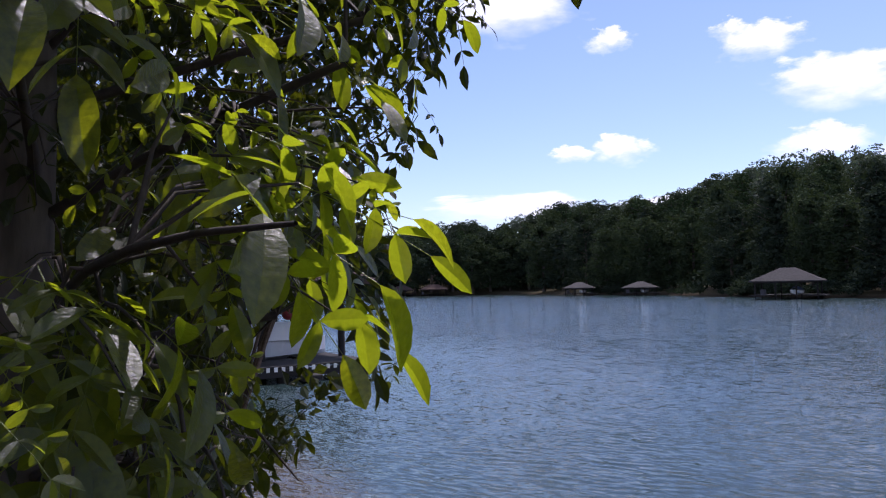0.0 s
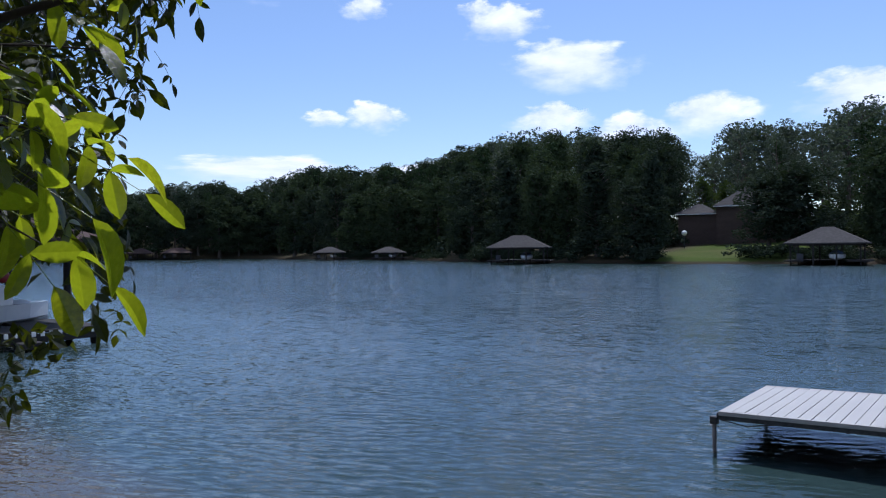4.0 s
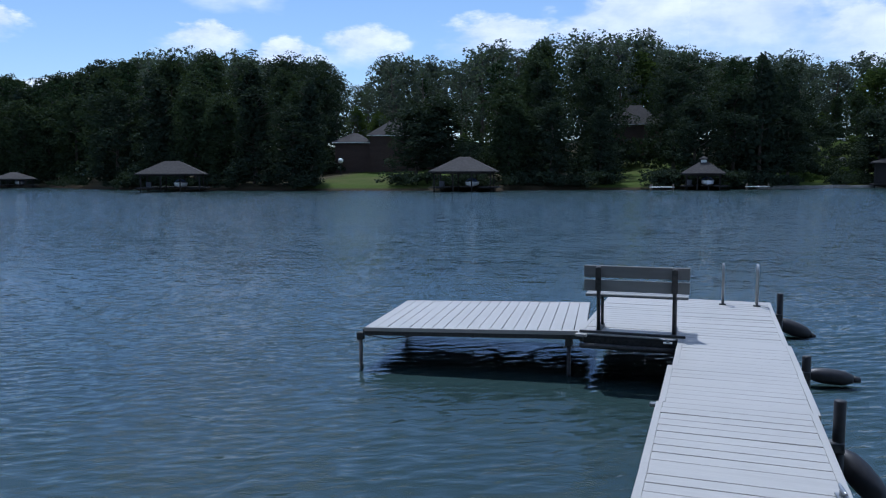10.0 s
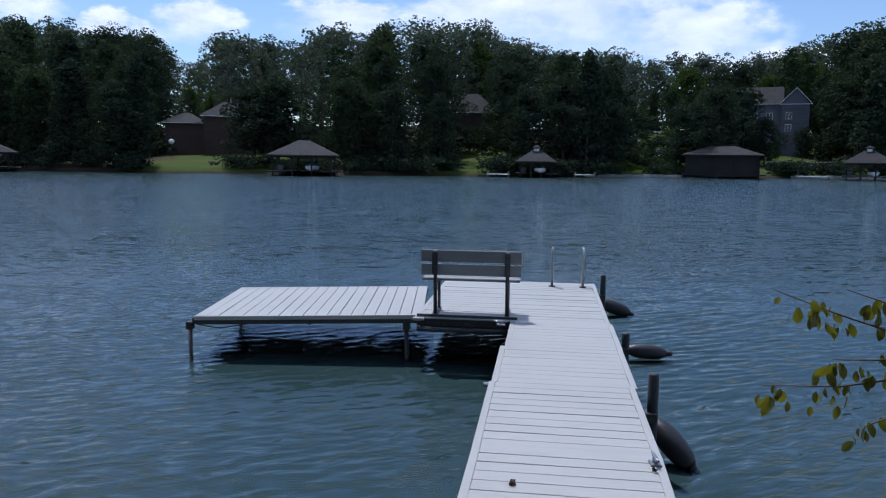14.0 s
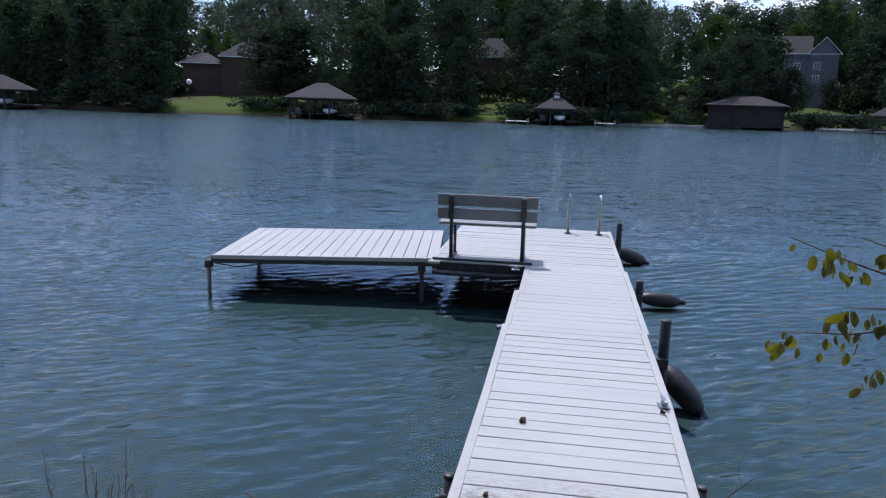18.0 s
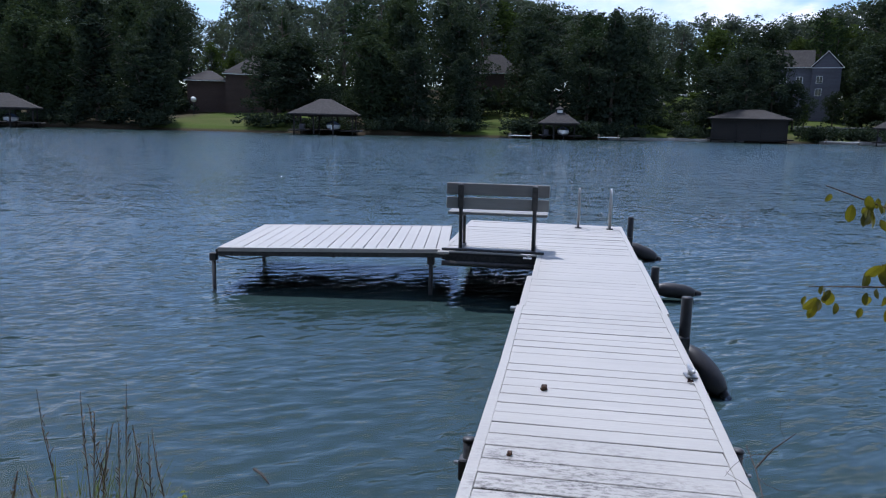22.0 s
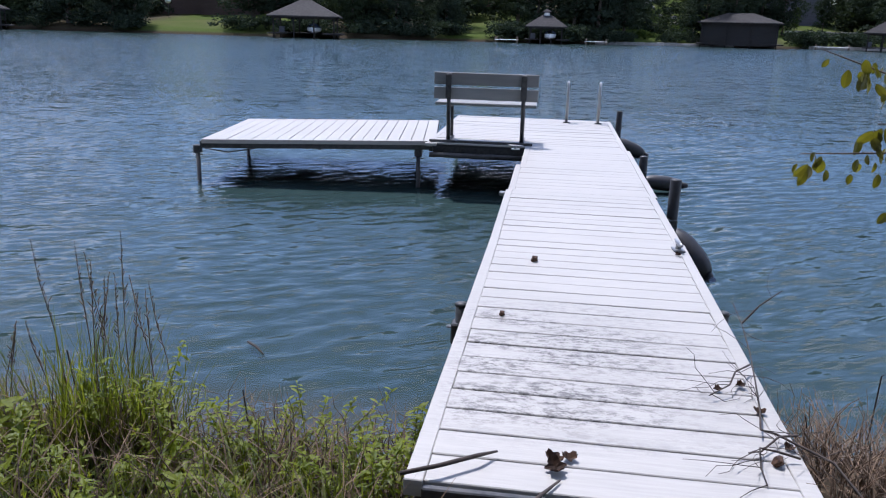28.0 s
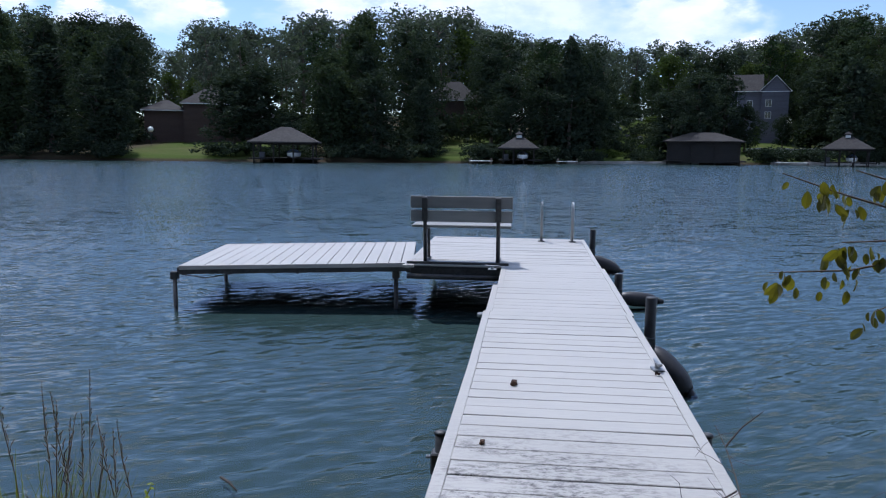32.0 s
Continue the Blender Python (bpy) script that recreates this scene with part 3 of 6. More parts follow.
def deck_section(name, label, length, width, m, trim=0.055, taper=0.0):
    """A pier section: boards on a steel frame, with a white edge strip down both sides. Its own origin is the middle of its near edge, top of the boards. taper: how much it narrows on its right towards the near end."""
    ob = thing(name, label, "pier section", "pier sections", m)
    mesh = plank_mesh(width - (2 * trim if trim else 0))
    n = int(round(length / PITCH))
    for i in range(n):
        y = (i + 0.5) * length / n
        cut = taper * (1 - y / length)
        m = pose(random.uniform(-0.002, 0.002) - cut / 2, y, random.uniform(-0.0015, 0.0015), 0, random.uniform(-0.15, 0.15), random.uniform(-0.1, 0.1))
        under("plank", mesh, ob, "", m @ Matrix.Diagonal(((width - 2 * trim - cut) / (width - 2 * trim), 1, 1, 1)))
    for s in (-1, 1):
        if trim:
            x0, x1 = sorted((s * (width / 2 - trim + 0.0005), s * width / 2))
            part("edge_strip", skewed(boxed(x0, x1, 0.0, length, -0.05, 0.0015, bevel=0.003), s, taper, length), M_DECK, ob, "white vinyl edge strip")
        xb = s * (width / 2 - 0.05)
        part("side_rail", skewed(boxed(xb - 0.022, xb + 0.022, 0.01, length - 0.01, -0.11, -0.055, bevel=0.004), s, taper, length), M_DARKSTEEL, ob, "dark steel side rail")
    for y in (0.03, length * 0.5, length - 0.03):
        part("cross_beam", boxed(-width / 2 + 0.075, width / 2 - 0.075 - taper, y - 0.02, y + 0.02, -0.13, -0.04), M_DARKSTEEL, ob, "dark steel cross beam")
    return ob


slope = math.degrees(math.atan2(0.605 - 0.705, 3.05))
ramp = deck_section("pier_section", "white vinyl pier ramp with mildewed boards by the bank", 3.05, 1.23, pose(0, 0, 0.705, slope), taper=0.1)
sec2 = deck_section("pier_section", "white vinyl pier section over the water", 1.54, 1.245, pose(0.0, 3.08, 0.58))
sec3 = deck_section("pier_section", "white vinyl pier section over the water", 1.31, 1.25, pose(0.02, 4.63, 0.575))
sec4 = deck_section("pier_section", "white vinyl pier section that meets the pier head", 1.30, 1.21, pose(0.045, 5.95, 0.572))
head = deck_section("pier_section", "broad white vinyl pier head that carries the bench", 3.07, 2.37, pose(-0.56, 7.26, 0.566))
side = deck_section("pier_section", "white vinyl side platform with boards running outward", 2.88, 2.2, pose(-1.80, 8.5, 0.56, -1.2, 0, 97.3), trim=0.04)

# dark fascia under the side platform's rim
for sx in (-1, 1):
    x0, x1 = sorted((sx * 1.095, sx * 1.075))
    part("fascia", boxed(x0, x1, 0.0, 2.88, -0.105, -0.052, bevel=0.004), M_DARKSTEEL, side, "dark steel fascia")
part("fascia", boxed(-1.095, 1.095, 2.885, 2.905, -0.09, -0.02, bevel=0.004), M_DARKSTEEL, side, "dark steel fascia")
part("end_board", boxed(-0.56, 0.46, -0.03, -0.005, -0.16, -0.004, bevel=0.004), M_DARKSTEEL, ramp, "dark weathered end board")


def pier_leg(section, x, y, top, cap=False, r=0.026):
    """A pipe leg in a clamp bracket, standing on the lake bed; a part of its section."""
    bed = land_z(x, y)
    leg = part("leg", tubed([(0, 0, bed - 0.1), (0, 0, top)], r, 12), M_DARKSTEEL, section, "round dark steel leg", section.matrix_basis.inverted() @ pose(x, y, 0), smooth=True)
    part("bracket", boxed(-0.045, 0.045, -0.042, 0.042, top - 0.2 if cap else top - 0.1, top - 0.09 if cap else top, bevel=0.008), M_DARKSTEEL, leg, "steel clamp bracket")
    part("bolt", tubed([(-0.07, 0, top - 0.12), (0.07, 0, top - 0.12)], 0.009, 6), M_STEEL, leg)
    if cap:
        part("cap", tubed([(0, 0, top - 0.006), (0, 0, top + 0.008), (0, 0, top + 0.014)], [r + 0.003, r + 0.003, r * 0.6], 12), M_DARKSTEEL, leg, "dark cap", smooth=True)
    return leg


for sec, x, y, top in ((side, -4.6, 7.11, 0.42), (side, -4.74, 9.05, 0.42), (side, -1.88, 7.47, 0.45), (head, -1.7, 9.9, 0.46), (head, -0.5, 7.2, 0.46), (head, 0.55, 9.9, 0.46), (head, 0.55, 7.2, 0.46), (sec3, -0.5, 4.75, 0.47), (sec4, -0.48, 6.05, 0.47), (sec2, -0.52, 3.2, 0.47), (sec2, 0.56, 3.2, 0.47)):
    pier_leg(sec, x, y, top)
pier_leg(ramp, -0.66, 1.74, 0.575, True, 0.028)
pier_leg(ramp, 0.63, 1.9, 0.57, True, 0.026)
part("clamp", boxed(-0.70, -0.60, 0.0, 0.05, -0.06, -0.02, bevel=0.01), M_STEEL, sec3, "small steel clamp")
# clamp arms of the near leg of the side platform
brace = thing("pier_brace", "thin steel brace rod under the side platform", "brace", m=pose(-4.5, 7.12, 0.38))
part("rod", tubed([(0, 0, 0), (0.28, 0.03, -0.04), (0.62, 0.06, 0.02)], 0.008, 6), M_DARKSTEEL, brace)


def bench():
    """A pier bench: two steel frames, two back boards, three seat boards."""
    ob = thing("pier_bench", "grey vinyl bench with a steel frame, facing the open lake", "bench", m=pose(-1.065, 7.36, 0.572, 0, 0, 1.0))
    for x in (-0.44, 0.45):
        bm = tubed([(x, 0.06, 0.0), (x, 0.015, 0.42), (x, -0.02, 0.81)], 0.024, 8)
        part("frame_post", bm, M_DARKSTEEL, ob, "dark steel frame post", smooth=True)
        part("seat_arm", tubed([(x, 0.015, 0.40), (x, 0.45, 0.42)], 0.02, 8), M_DARKSTEEL, ob, "dark steel seat arm", smooth=True)
        part("leg", tubed([(x, 0.42, 0.41), (x, 0.44, 0.0)], 0.02, 8), M_DARKSTEEL, ob, "dark steel leg", smooth=True)
        part("foot", boxed(x - 0.03, x + 0.03, 0.0, 0.5, 0.0, 0.018, bevel=0.004), M_DARKSTEEL, ob, "flat steel foot")
        part("slat_plate", boxed(x - 0.035, x + 0.035, -0.045, -0.028, 0.52, 0.80, bevel=0.004), M_DARKSTEEL, ob, "dark plate behind the back boards")
    for z0, z1, y in ((0.675, 0.82, 0.012), (0.505, 0.645, 0.022)):
        part("back_slat", boxed(-0.62, 0.62, y, y + 0.035, z0, z1, bevel=0.007), M_BENCH, ob, "grey vinyl back board")
    for y0 in (0.05, 0.20, 0.35):
        part("seat_slat", boxed(-0.605, 0.605, y0, y0 + 0.135, 0.432, 0.468, bevel=0.007), M_BENCH, ob, "pale vinyl seat board")
    return ob


bench()
rail = thing("base_rail", "grey steel rail along the pier's edge below the bench", "rail", m=pose(-1.1, 7.30, 0.57))
part("bar", boxed(-0.62, 0.62, -0.014, 0.014, 0.0, 0.03, bevel=0.004), M_DARKSTEEL, rail)
plate = new("corner_plate", mesh_of("corner_plate", boxed(-1.76, -1.62, 7.19, 7.255, 0.535, 0.566, bevel=0.004), M_DECK))
tagged(plate, "white vinyl corner plate where platform and pier head meet", "plate")
pipe = thing("float_pipe", "thick dark pipe slung under the pier head", "pipe", m=pose(-1.12, 7.2, 0.40))
part("barrel", tubed([(-0.58, 0, 0.03), (0.55, 0, 0.03)], 0.032, 14), M_DARKSTEEL, pipe, smooth=True)


def ladder():
    ob = thing("swim_ladder", "aluminium swim ladder hooked over the pier's far edge", "ladder", m=pose(0.185, 10.08, 0.572))
    for x in (-0.235, 0.235):
        pts = [(x, -0.16, 0.0), (x, -0.16, 0.5)] + [(x, -0.16 + 0.09 * (1 - math.cos(a)), 0.5 + 0.09 * math.sin(a)) for a in np.linspace(0.3, math.pi - 0.3, 6)] + [(x, 0.03, 0.45), (x, 0.05, -1.2)]
        part("rail", tubed(pts, 0.019, 8), M_STEEL, ob, "bent aluminium rail", smooth=True)
        part("foot_plate", boxed(x - 0.05, x + 0.05, -0.2, -0.12, 0.0, 0.012, bevel=0.003), M_DARKSTEEL, ob, "dark foot plate")
    for z in (-0.25, -0.55, -0.85):
        part("rung", tubed([(-0.235, 0.05, z), (0.235, 0.05, z)], 0.016, 8), M_STEEL, ob)
    return ob


ladder()


def mooring_post(x, y, top):
    ob = thing("mooring_post", "black mooring post beside the pier", "post", "mooring posts", pose(x, y, 0))
    part("shaft", tubed([(0, 0, -1.7), (0, 0, top - 0.01), (0, 0, top)], [0.044, 0.044, 0.038], 14), M_RUBBER, ob, smooth=True)
    part("bracket", boxed(-0.15, 0.04, -0.05, 0.05, 0.38, 0.47, bevel=0.01), M_DARKSTEEL, ob, "steel bracket to the pier")
    return ob


mooring_post(0.735, 4.36, 0.79)
mooring_post(0.735, 6.55, 0.63)
mooring_post(0.73, 9.95, 0.77)


def fender(m, length=0.66, r=0.125):
    """A black pneumatic fender: rounded barrel, narrow eye at both ends."""
    ob = thing("boat_fender", "black rubber boat fender floating beside the pier", "fender", "boat fenders", m)
    h = length / 2
    part("barrel", tubed([(-h, 0, 0), (-h + 0.03, 0, 0), (-h + 0.08, 0, 0), (-h + 0.16, 0, 0), (0, 0, 0), (h - 0.16, 0, 0), (h - 0.08, 0, 0), (h - 0.03, 0, 0), (h, 0, 0)],
                         [r * 0.5, r * 0.66, r * 0.88, r, r * 1.02, r, r * 0.88, r * 0.66, r * 0.5], 18), M_RUBBER, ob, smooth=True)
    for s in (-1, 1):
        part("end_eye", tubed([(s * h, 0, 0), (s * (h + 0.05), 0, 0), (s * (h + 0.08), 0, 0)], [0.045, 0.035, 0.03], 10), M_RUBBER, ob, smooth=True)
    return ob


fender(pose(0.93, 4.52, 0.15, 0, 40, -35), 0.46, 0.105)
fender(pose(1.15, 7.95, 0.09, 0, 5, 8), 0.5, 0.092)
fender(pose(0.99, 10.8, 0.11, 0, 20, 0), 0.52, 0.11)


def cleat(m):
    ob = thing("mooring_cleat", "small galvanised mooring cleat screwed to the pier", "cleat", "mooring cleats", m)
    part("base", boxed(-0.035, 0.035, -0.05, 0.05, 0, 0.012, bevel=0.004), M_STEEL, ob)
    part("horn", tubed([(0, -0.085, 0.05), (0, -0.04, 0.042), (0, 0.04, 0.042), (0, 0.085, 0.05)], [0.009, 0.013, 0.013, 0.009], 8), M_STEEL, ob, smooth=True)
    part("stem", tubed([(0, 0, 0.008), (0, 0, 0.045)], 0.018, 8), M_STEEL, ob)
    return ob


cleat(pose(0.55, 2.88, 0.613, slope, 0, 4))
cleat(pose(-0.66, 6.95, 0.572, 0, 0, 88))


def deck_top(y):
    return 0.705 - 0.1 * y / 3.05 if y < 3.05 else 0.578


def sweetgum_ball(x, y, r):
    """A dark spiky seed ball."""
    bm = bmesh.new()
    bmesh.ops.create_icosphere(bm, subdivisions=2, radius=r)
    for i, v in enumerate(bm.verts):
        v.co *= 1.25 if i % 3 == 0 else 0.9
    ob = new("seed_ball", mesh_of("seed_ball", bm, M_DEAD))
    ob.matrix_basis = pose(x, y, deck_top(y) + r * 0.9)
    return tagged(ob, "dark spiky seed ball lying on the white boards", "seed ball", "seed balls on the pier")


sweetgum_ball(-0.32, 2.39, 0.02)
sweetgum_ball(-0.44, 1.42, 0.013)
sweetgum_ball(0.44, 0.28, 0.017)


def dead_leaf(x, y, size, turn):
    """A curled brown oak leaf with lobes."""
    bm = bmesh.new()
    rows = 9
    grid = []
    for i in range(rows):
        u = i / (rows - 1)
        w = size * (0.12 + 0.34 * math.sin(math.pi * u) ** 0.7) * (1 + 0.3 * math.sin(u * 14))
        z = 1.3 * size * (u - 0.5) ** 2 + 0.002
        grid.append([bm.verts.new((s * w, (u - 0.5) * size, z + abs(s) * size * 0.16)) for s in (-1, 0, 1)])
    for a, b in zip(grid, grid[1:]):
        for k in range(2):
            bm.faces.new((a[k], a[k + 1], b[k + 1], b[k]))
    bmesh.ops.solidify(bm, geom=bm.faces[:], thickness=0.0015)
    ob = new("dead_leaf", mesh_of("dead_leaf", bm, M_DEAD))
    ob.matrix_basis = pose(x, y, deck_top(y) + 0.004, 6, -8, turn)
    return tagged(ob, "curled brown dead oak leaf on the white boards", "dead leaf", "dead leaves on the pier")


for x, y, s, r in ((-0.205, 0.17, 0.055, 60), (-0.2, 0.12, 0.06, 15), (-0.165, 0.19, 0.045, 110), (0.46, 0.83, 0.035, 10), (0.50, 0.38, 0.035, 40), (0.47, 0.62, 0.04, 80), (0.37, 0.78, 0.03, 0), (0.53, 2.74, 0.04, 30)):
    dead_leaf(x, y, s, r)


def stick(pts, r, label, name="fallen_twig"):
    bm = tubed(pts, [r] * (len(pts) - 1) + [r * 0.5], 7)
    ob = new(name, mesh_of(name, bm, M_DARKTWIG, True))
    return tagged(ob, label, "twig", "fallen twigs")


stick([(-0.62, -0.02, 0.735), (-0.52, 0.03, 0.74), (-0.42, 0.11, 0.735), (-0.37, 0.17, 0.718)], 0.0065, "dark broken stick lying on the pier's end")
stick([(-0.28, -0.12, 0.73), (-0.24, -0.03, 0.72), (-0.19, 0.06, 0.713)], 0.006, "dark broken stick leaning on the pier's end")
stick([(-2.04, 2.35, 0.0), (-1.96, 2.28, 0.004), (-1.88, 2.19, 0.0)], 0.008, "dark stick floating on the water", "floating_stick")


# ---- far shore: boathouses and houses ----
def hip_roof(bm, w, d, z0, z1, ridge, over=0.6):
    """A hip roof with thickness; ridge is the ridge line's length along x."""
    def ring(o, z, rz, rr):
        a = [bm.verts.new((sx * (w / 2 + o), sy * (d / 2 + o), z)) for sx, sy in ((-1, -1), (1, -1), (1, 1), (-1, 1))]
        b = [bm.verts.new((sx * rr / 2, 0, rz)) for sx in (-1, 1)]
        return a, b
    (a, b), (c, e) = ring(over, z0, z1, ridge), ring(over, z0 - 0.16, z1 - 0.16, ridge)
    for v, r in ((a, b), (c, e)):
        bm.faces.new((v[0], v[1], r[1], r[0])); bm.faces.new((v[1], v[2], r[1])); bm.faces.new((v[2], v[3], r[0], r[1])); bm.faces.new((v[3], v[0], r[0]))
    for k in range(4):
        bm.faces.new((a[k], a[(k + 1) % 4], c[(k + 1) % 4], c[k]))
    bmesh.ops.recalc_face_normals(bm, faces=bm.faces[:])
    return bm


def boathouse(x, y, w, d, top, turn, label, cupola=False, boat=True, walled=False, roof=M_SHINGLE, pitch=0.58):
    """A boat shelter over the water: deck, corner posts, beams, hip roof, with a boat on a lift."""
    ob = thing("boathouse", label, "boathouse", "boathouses on the far shore", pose(x, y, 0, 0, 0, turn))
    eave = top * pitch
    part("roof", hip_roof(bmesh.new(), w, d, eave, top, max(w - d, w * 0.18)), roof, ob, "grey shingled hip roof")
    xs = np.linspace(-w / 2 + 0.2, w / 2 - 0.2, 4)
    for px in xs:
        for py in (-d / 2 + 0.2, d / 2 - 0.2):
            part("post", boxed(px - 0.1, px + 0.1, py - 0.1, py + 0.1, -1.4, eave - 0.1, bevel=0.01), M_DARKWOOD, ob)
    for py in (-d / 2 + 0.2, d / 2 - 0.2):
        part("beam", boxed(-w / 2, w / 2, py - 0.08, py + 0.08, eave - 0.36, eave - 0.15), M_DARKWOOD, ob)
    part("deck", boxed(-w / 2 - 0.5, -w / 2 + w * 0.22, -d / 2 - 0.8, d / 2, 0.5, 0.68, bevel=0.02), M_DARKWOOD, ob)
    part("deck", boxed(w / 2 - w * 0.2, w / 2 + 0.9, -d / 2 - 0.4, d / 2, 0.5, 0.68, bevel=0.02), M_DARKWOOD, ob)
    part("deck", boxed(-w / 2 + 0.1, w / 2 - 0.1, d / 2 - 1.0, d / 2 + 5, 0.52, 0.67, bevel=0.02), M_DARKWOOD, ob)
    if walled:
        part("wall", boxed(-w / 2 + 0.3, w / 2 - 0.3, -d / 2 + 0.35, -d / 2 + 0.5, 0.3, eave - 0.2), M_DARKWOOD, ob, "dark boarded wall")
    if cupola:
        part("cupola", hip_roof(bmesh.new(), 0.9, 0.9, top + 0.35, top + 0.75, 0.1, 0.2), roof, ob, "small roof cupola")
        part("cupola_box", boxed(-0.4, 0.4, -0.4, 0.4, top - 0.4, top + 0.25), M_TRIM, ob)
    for px in (-w / 2 + 0.5,):
        part("storage_box", boxed(px - 0.4, px + 0.4, d / 2 - 1.2, d / 2 - 0.6, 0.68, 1.5, bevel=0.04), M_GREYWALL, ob, "dark grey storage locker")
    if boat:
        b = thing("motor_boat", "covered white motor boat on a lift in the boathouse", "boat", "boats in boathouses", pose(x, y, 0, 0, 0, turn) @ pose(0.12 * w, -0.3, 0.55))
        hull(b, 5.2, 1.9, cover=True)
    return ob


def hull(ob, length, width, cover=False):
    """A runabout's hull, bow towards -y, with a rub rail and a cover or windscreen."""
    bm = bmesh.new()
    rows = []
    for i in range(9):
        u = i / 8
        half = width / 2 * math.sqrt(max(1 - (max(0, 0.62 - u) / 0.62) ** 2, 0.004))
        y = (u - 0.5) * length
        keel = 0.35 * max(0, 0.4 - u) ** 1.2
        rows.append([bm.verts.new(p) for p in ((-half, y, 0.85 + keel * 0.5), (-half * 0.86, y, 0.35 + keel), (0, y, 0.08 + keel * 1.6), (half * 0.86, y, 0.35 + keel), (half, y, 0.85 + keel * 0.5))])
    for a, b in zip(rows, rows[1:]):
        for k in range(4):
            bm.faces.new((a[k], a[k + 1], b[k + 1], b[k]))
        bm.faces.new((a[4], a[0], b[0], b[4]))
    bm.faces.new(rows[-1])
    bm.faces.new(rows[0][::-1])
    part("hull", bm, M_HULL, ob, "glossy white hull", smooth=False)
    bm = bmesh.new()
    rows = []
    for i in range(7):
        u = 0.12 + 0.86 * i / 6
        half = width / 2 * math.sqrt(max(1 - (max(0, 0.62 - u) / 0.62) ** 2, 0.004)) * 0.98
        y = (u - 0.5) * length
        h = (0.3 + 0.35 * math.exp(-((u - 0.5) / 0.14) ** 2)) if cover else 0.1
        rows.append([bm.verts.new((half * s, y, 0.87 + h * (1 - abs(s) ** 2) + 0.02)) for s in (-1, -0.5, 0, 0.5, 1)])
    for a, b in zip(rows, rows[1:]):
        for k in range(4):
            bm.faces.new((a[k], a[k + 1], b[k + 1], b[k]))
    part("cover", bm, M_BLUE if cover else M_TRIM, ob, "dark blue canvas cover" if cover else "pale deck")
    part("outboard", boxed(-0.25, 0.25, length / 2, length / 2 + 0.4, 0.3, 1.3, bevel=0.08), M_RUBBER, ob, "black outboard motor")


boathouse(-35.4, 106.5, 8.6, 7.5, 5.1, 12, "open boathouse with a grey hip roof on dark posts")
boathouse(-1.9, 119, 5.1, 5.2, 4.3, 0, "small boathouse with a grey hip roof and a cupola", cupola=True)
boathouse(30.2, 138.0, 12.2, 8.0, 5.6, -12, "wide two-bay boathouse with a grey hip roof and a boarded wall", walled=True, boat=False, pitch=0.72)
boathouse(-82.8, 99.8, 9.2, 7.0, 4.9, 32, "open boathouse with a low grey hip roof and dark posts")
boathouse(-147.9, 127.0, 7.6, 6.5, 3.5, 45, "low boathouse with a nearly flat roof")
boathouse(-169.2, 124.2, 7.4, 6.5, 3.7, 50, "low boathouse with a pale roof", boat=True)
boathouse(53.6, 136.0, 6.8, 6.2, 5.1, -20, "small boathouse with a grey hip roof and a cupola", cupola=True)
boathouse(-257, 123, 9.5, 6.5, 4.3, 64, "low boathouse with a brown roof", roof=M_SHINGLE2, boat=False)
boathouse(-266, 114, 8.0, 6.5, 4.2, 66, "low boathouse with a brown roof", roof=M_SHINGLE2, boat=False)


def window(parent, x, y, z, w, h):
    ob = part("window", boxed(x - w / 2 - 0.08, x + w / 2 + 0.08, y - 0.06, y, z - 0.08, z + h + 0.08), M_TRIM, parent, "white-framed window")
    for s in (-1, 1):
        x0, x1 = sorted((x + s * 0.03, x + s * w / 2))
        part("pane", boxed(x0, x1, y - 0.075, y - 0.062, z, z + h), M_PANE, ob)
    return ob


def gable_roof(bm, x0, x1, y0, y1, z0, z1, over=0.5, axis="x"):
    cx, cy = (x0 + x1) / 2, (y0 + y1) / 2
    for dz in (0, -0.2):
        if axis == "x":
            a = [(x0 - over, y0 - over, z0 + dz), (x1 + over, y0 - over, z0 + dz), (x1 + over, cy, z1 + dz), (x0 - over, cy, z1 + dz), (x1 + over, y1 + over, z0 + dz), (x0 - over, y1 + over, z0 + dz)]
        else:
            a = [(x1 + over, y0 - over, z0 + dz), (x1 + over, y1 + over, z0 + dz), (cx, y1 + over, z1 + dz), (cx, y0 - over, z1 + dz), (x0 - over, y1 + over, z0 + dz), (x0 - over, y0 - over, z0 + dz)]
        v = [bm.verts.new(p) for p in a]
        bm.faces.new((v[0], v[1], v[2], v[3])); bm.faces.new((v[3], v[2], v[4], v[5]))
    bm.verts.ensure_lookup_table()
    n = len(bm.verts)
    top, low = bm.verts[n - 12:n - 6], bm.verts[n - 6:n]
    for i, j in ((0, 1), (1, 2), (2, 4), (4, 5), (5, 3), (3, 0)):
        bm.faces.new((top[i], top[j], low[j], low[i]))
    bmesh.ops.recalc_face_normals(bm, faces=bm.faces[:])
    return bm


def gable_wall(bm, x0, x1, y, z0, z1, t=0.25):
    c = (x0 + x1) / 2
    for yy in (y, y + t):
        bm.faces.new([bm.verts.new(p) for p in ((x0, yy, z0), (x1, yy, z0), (c, yy, z1))])
    return bm


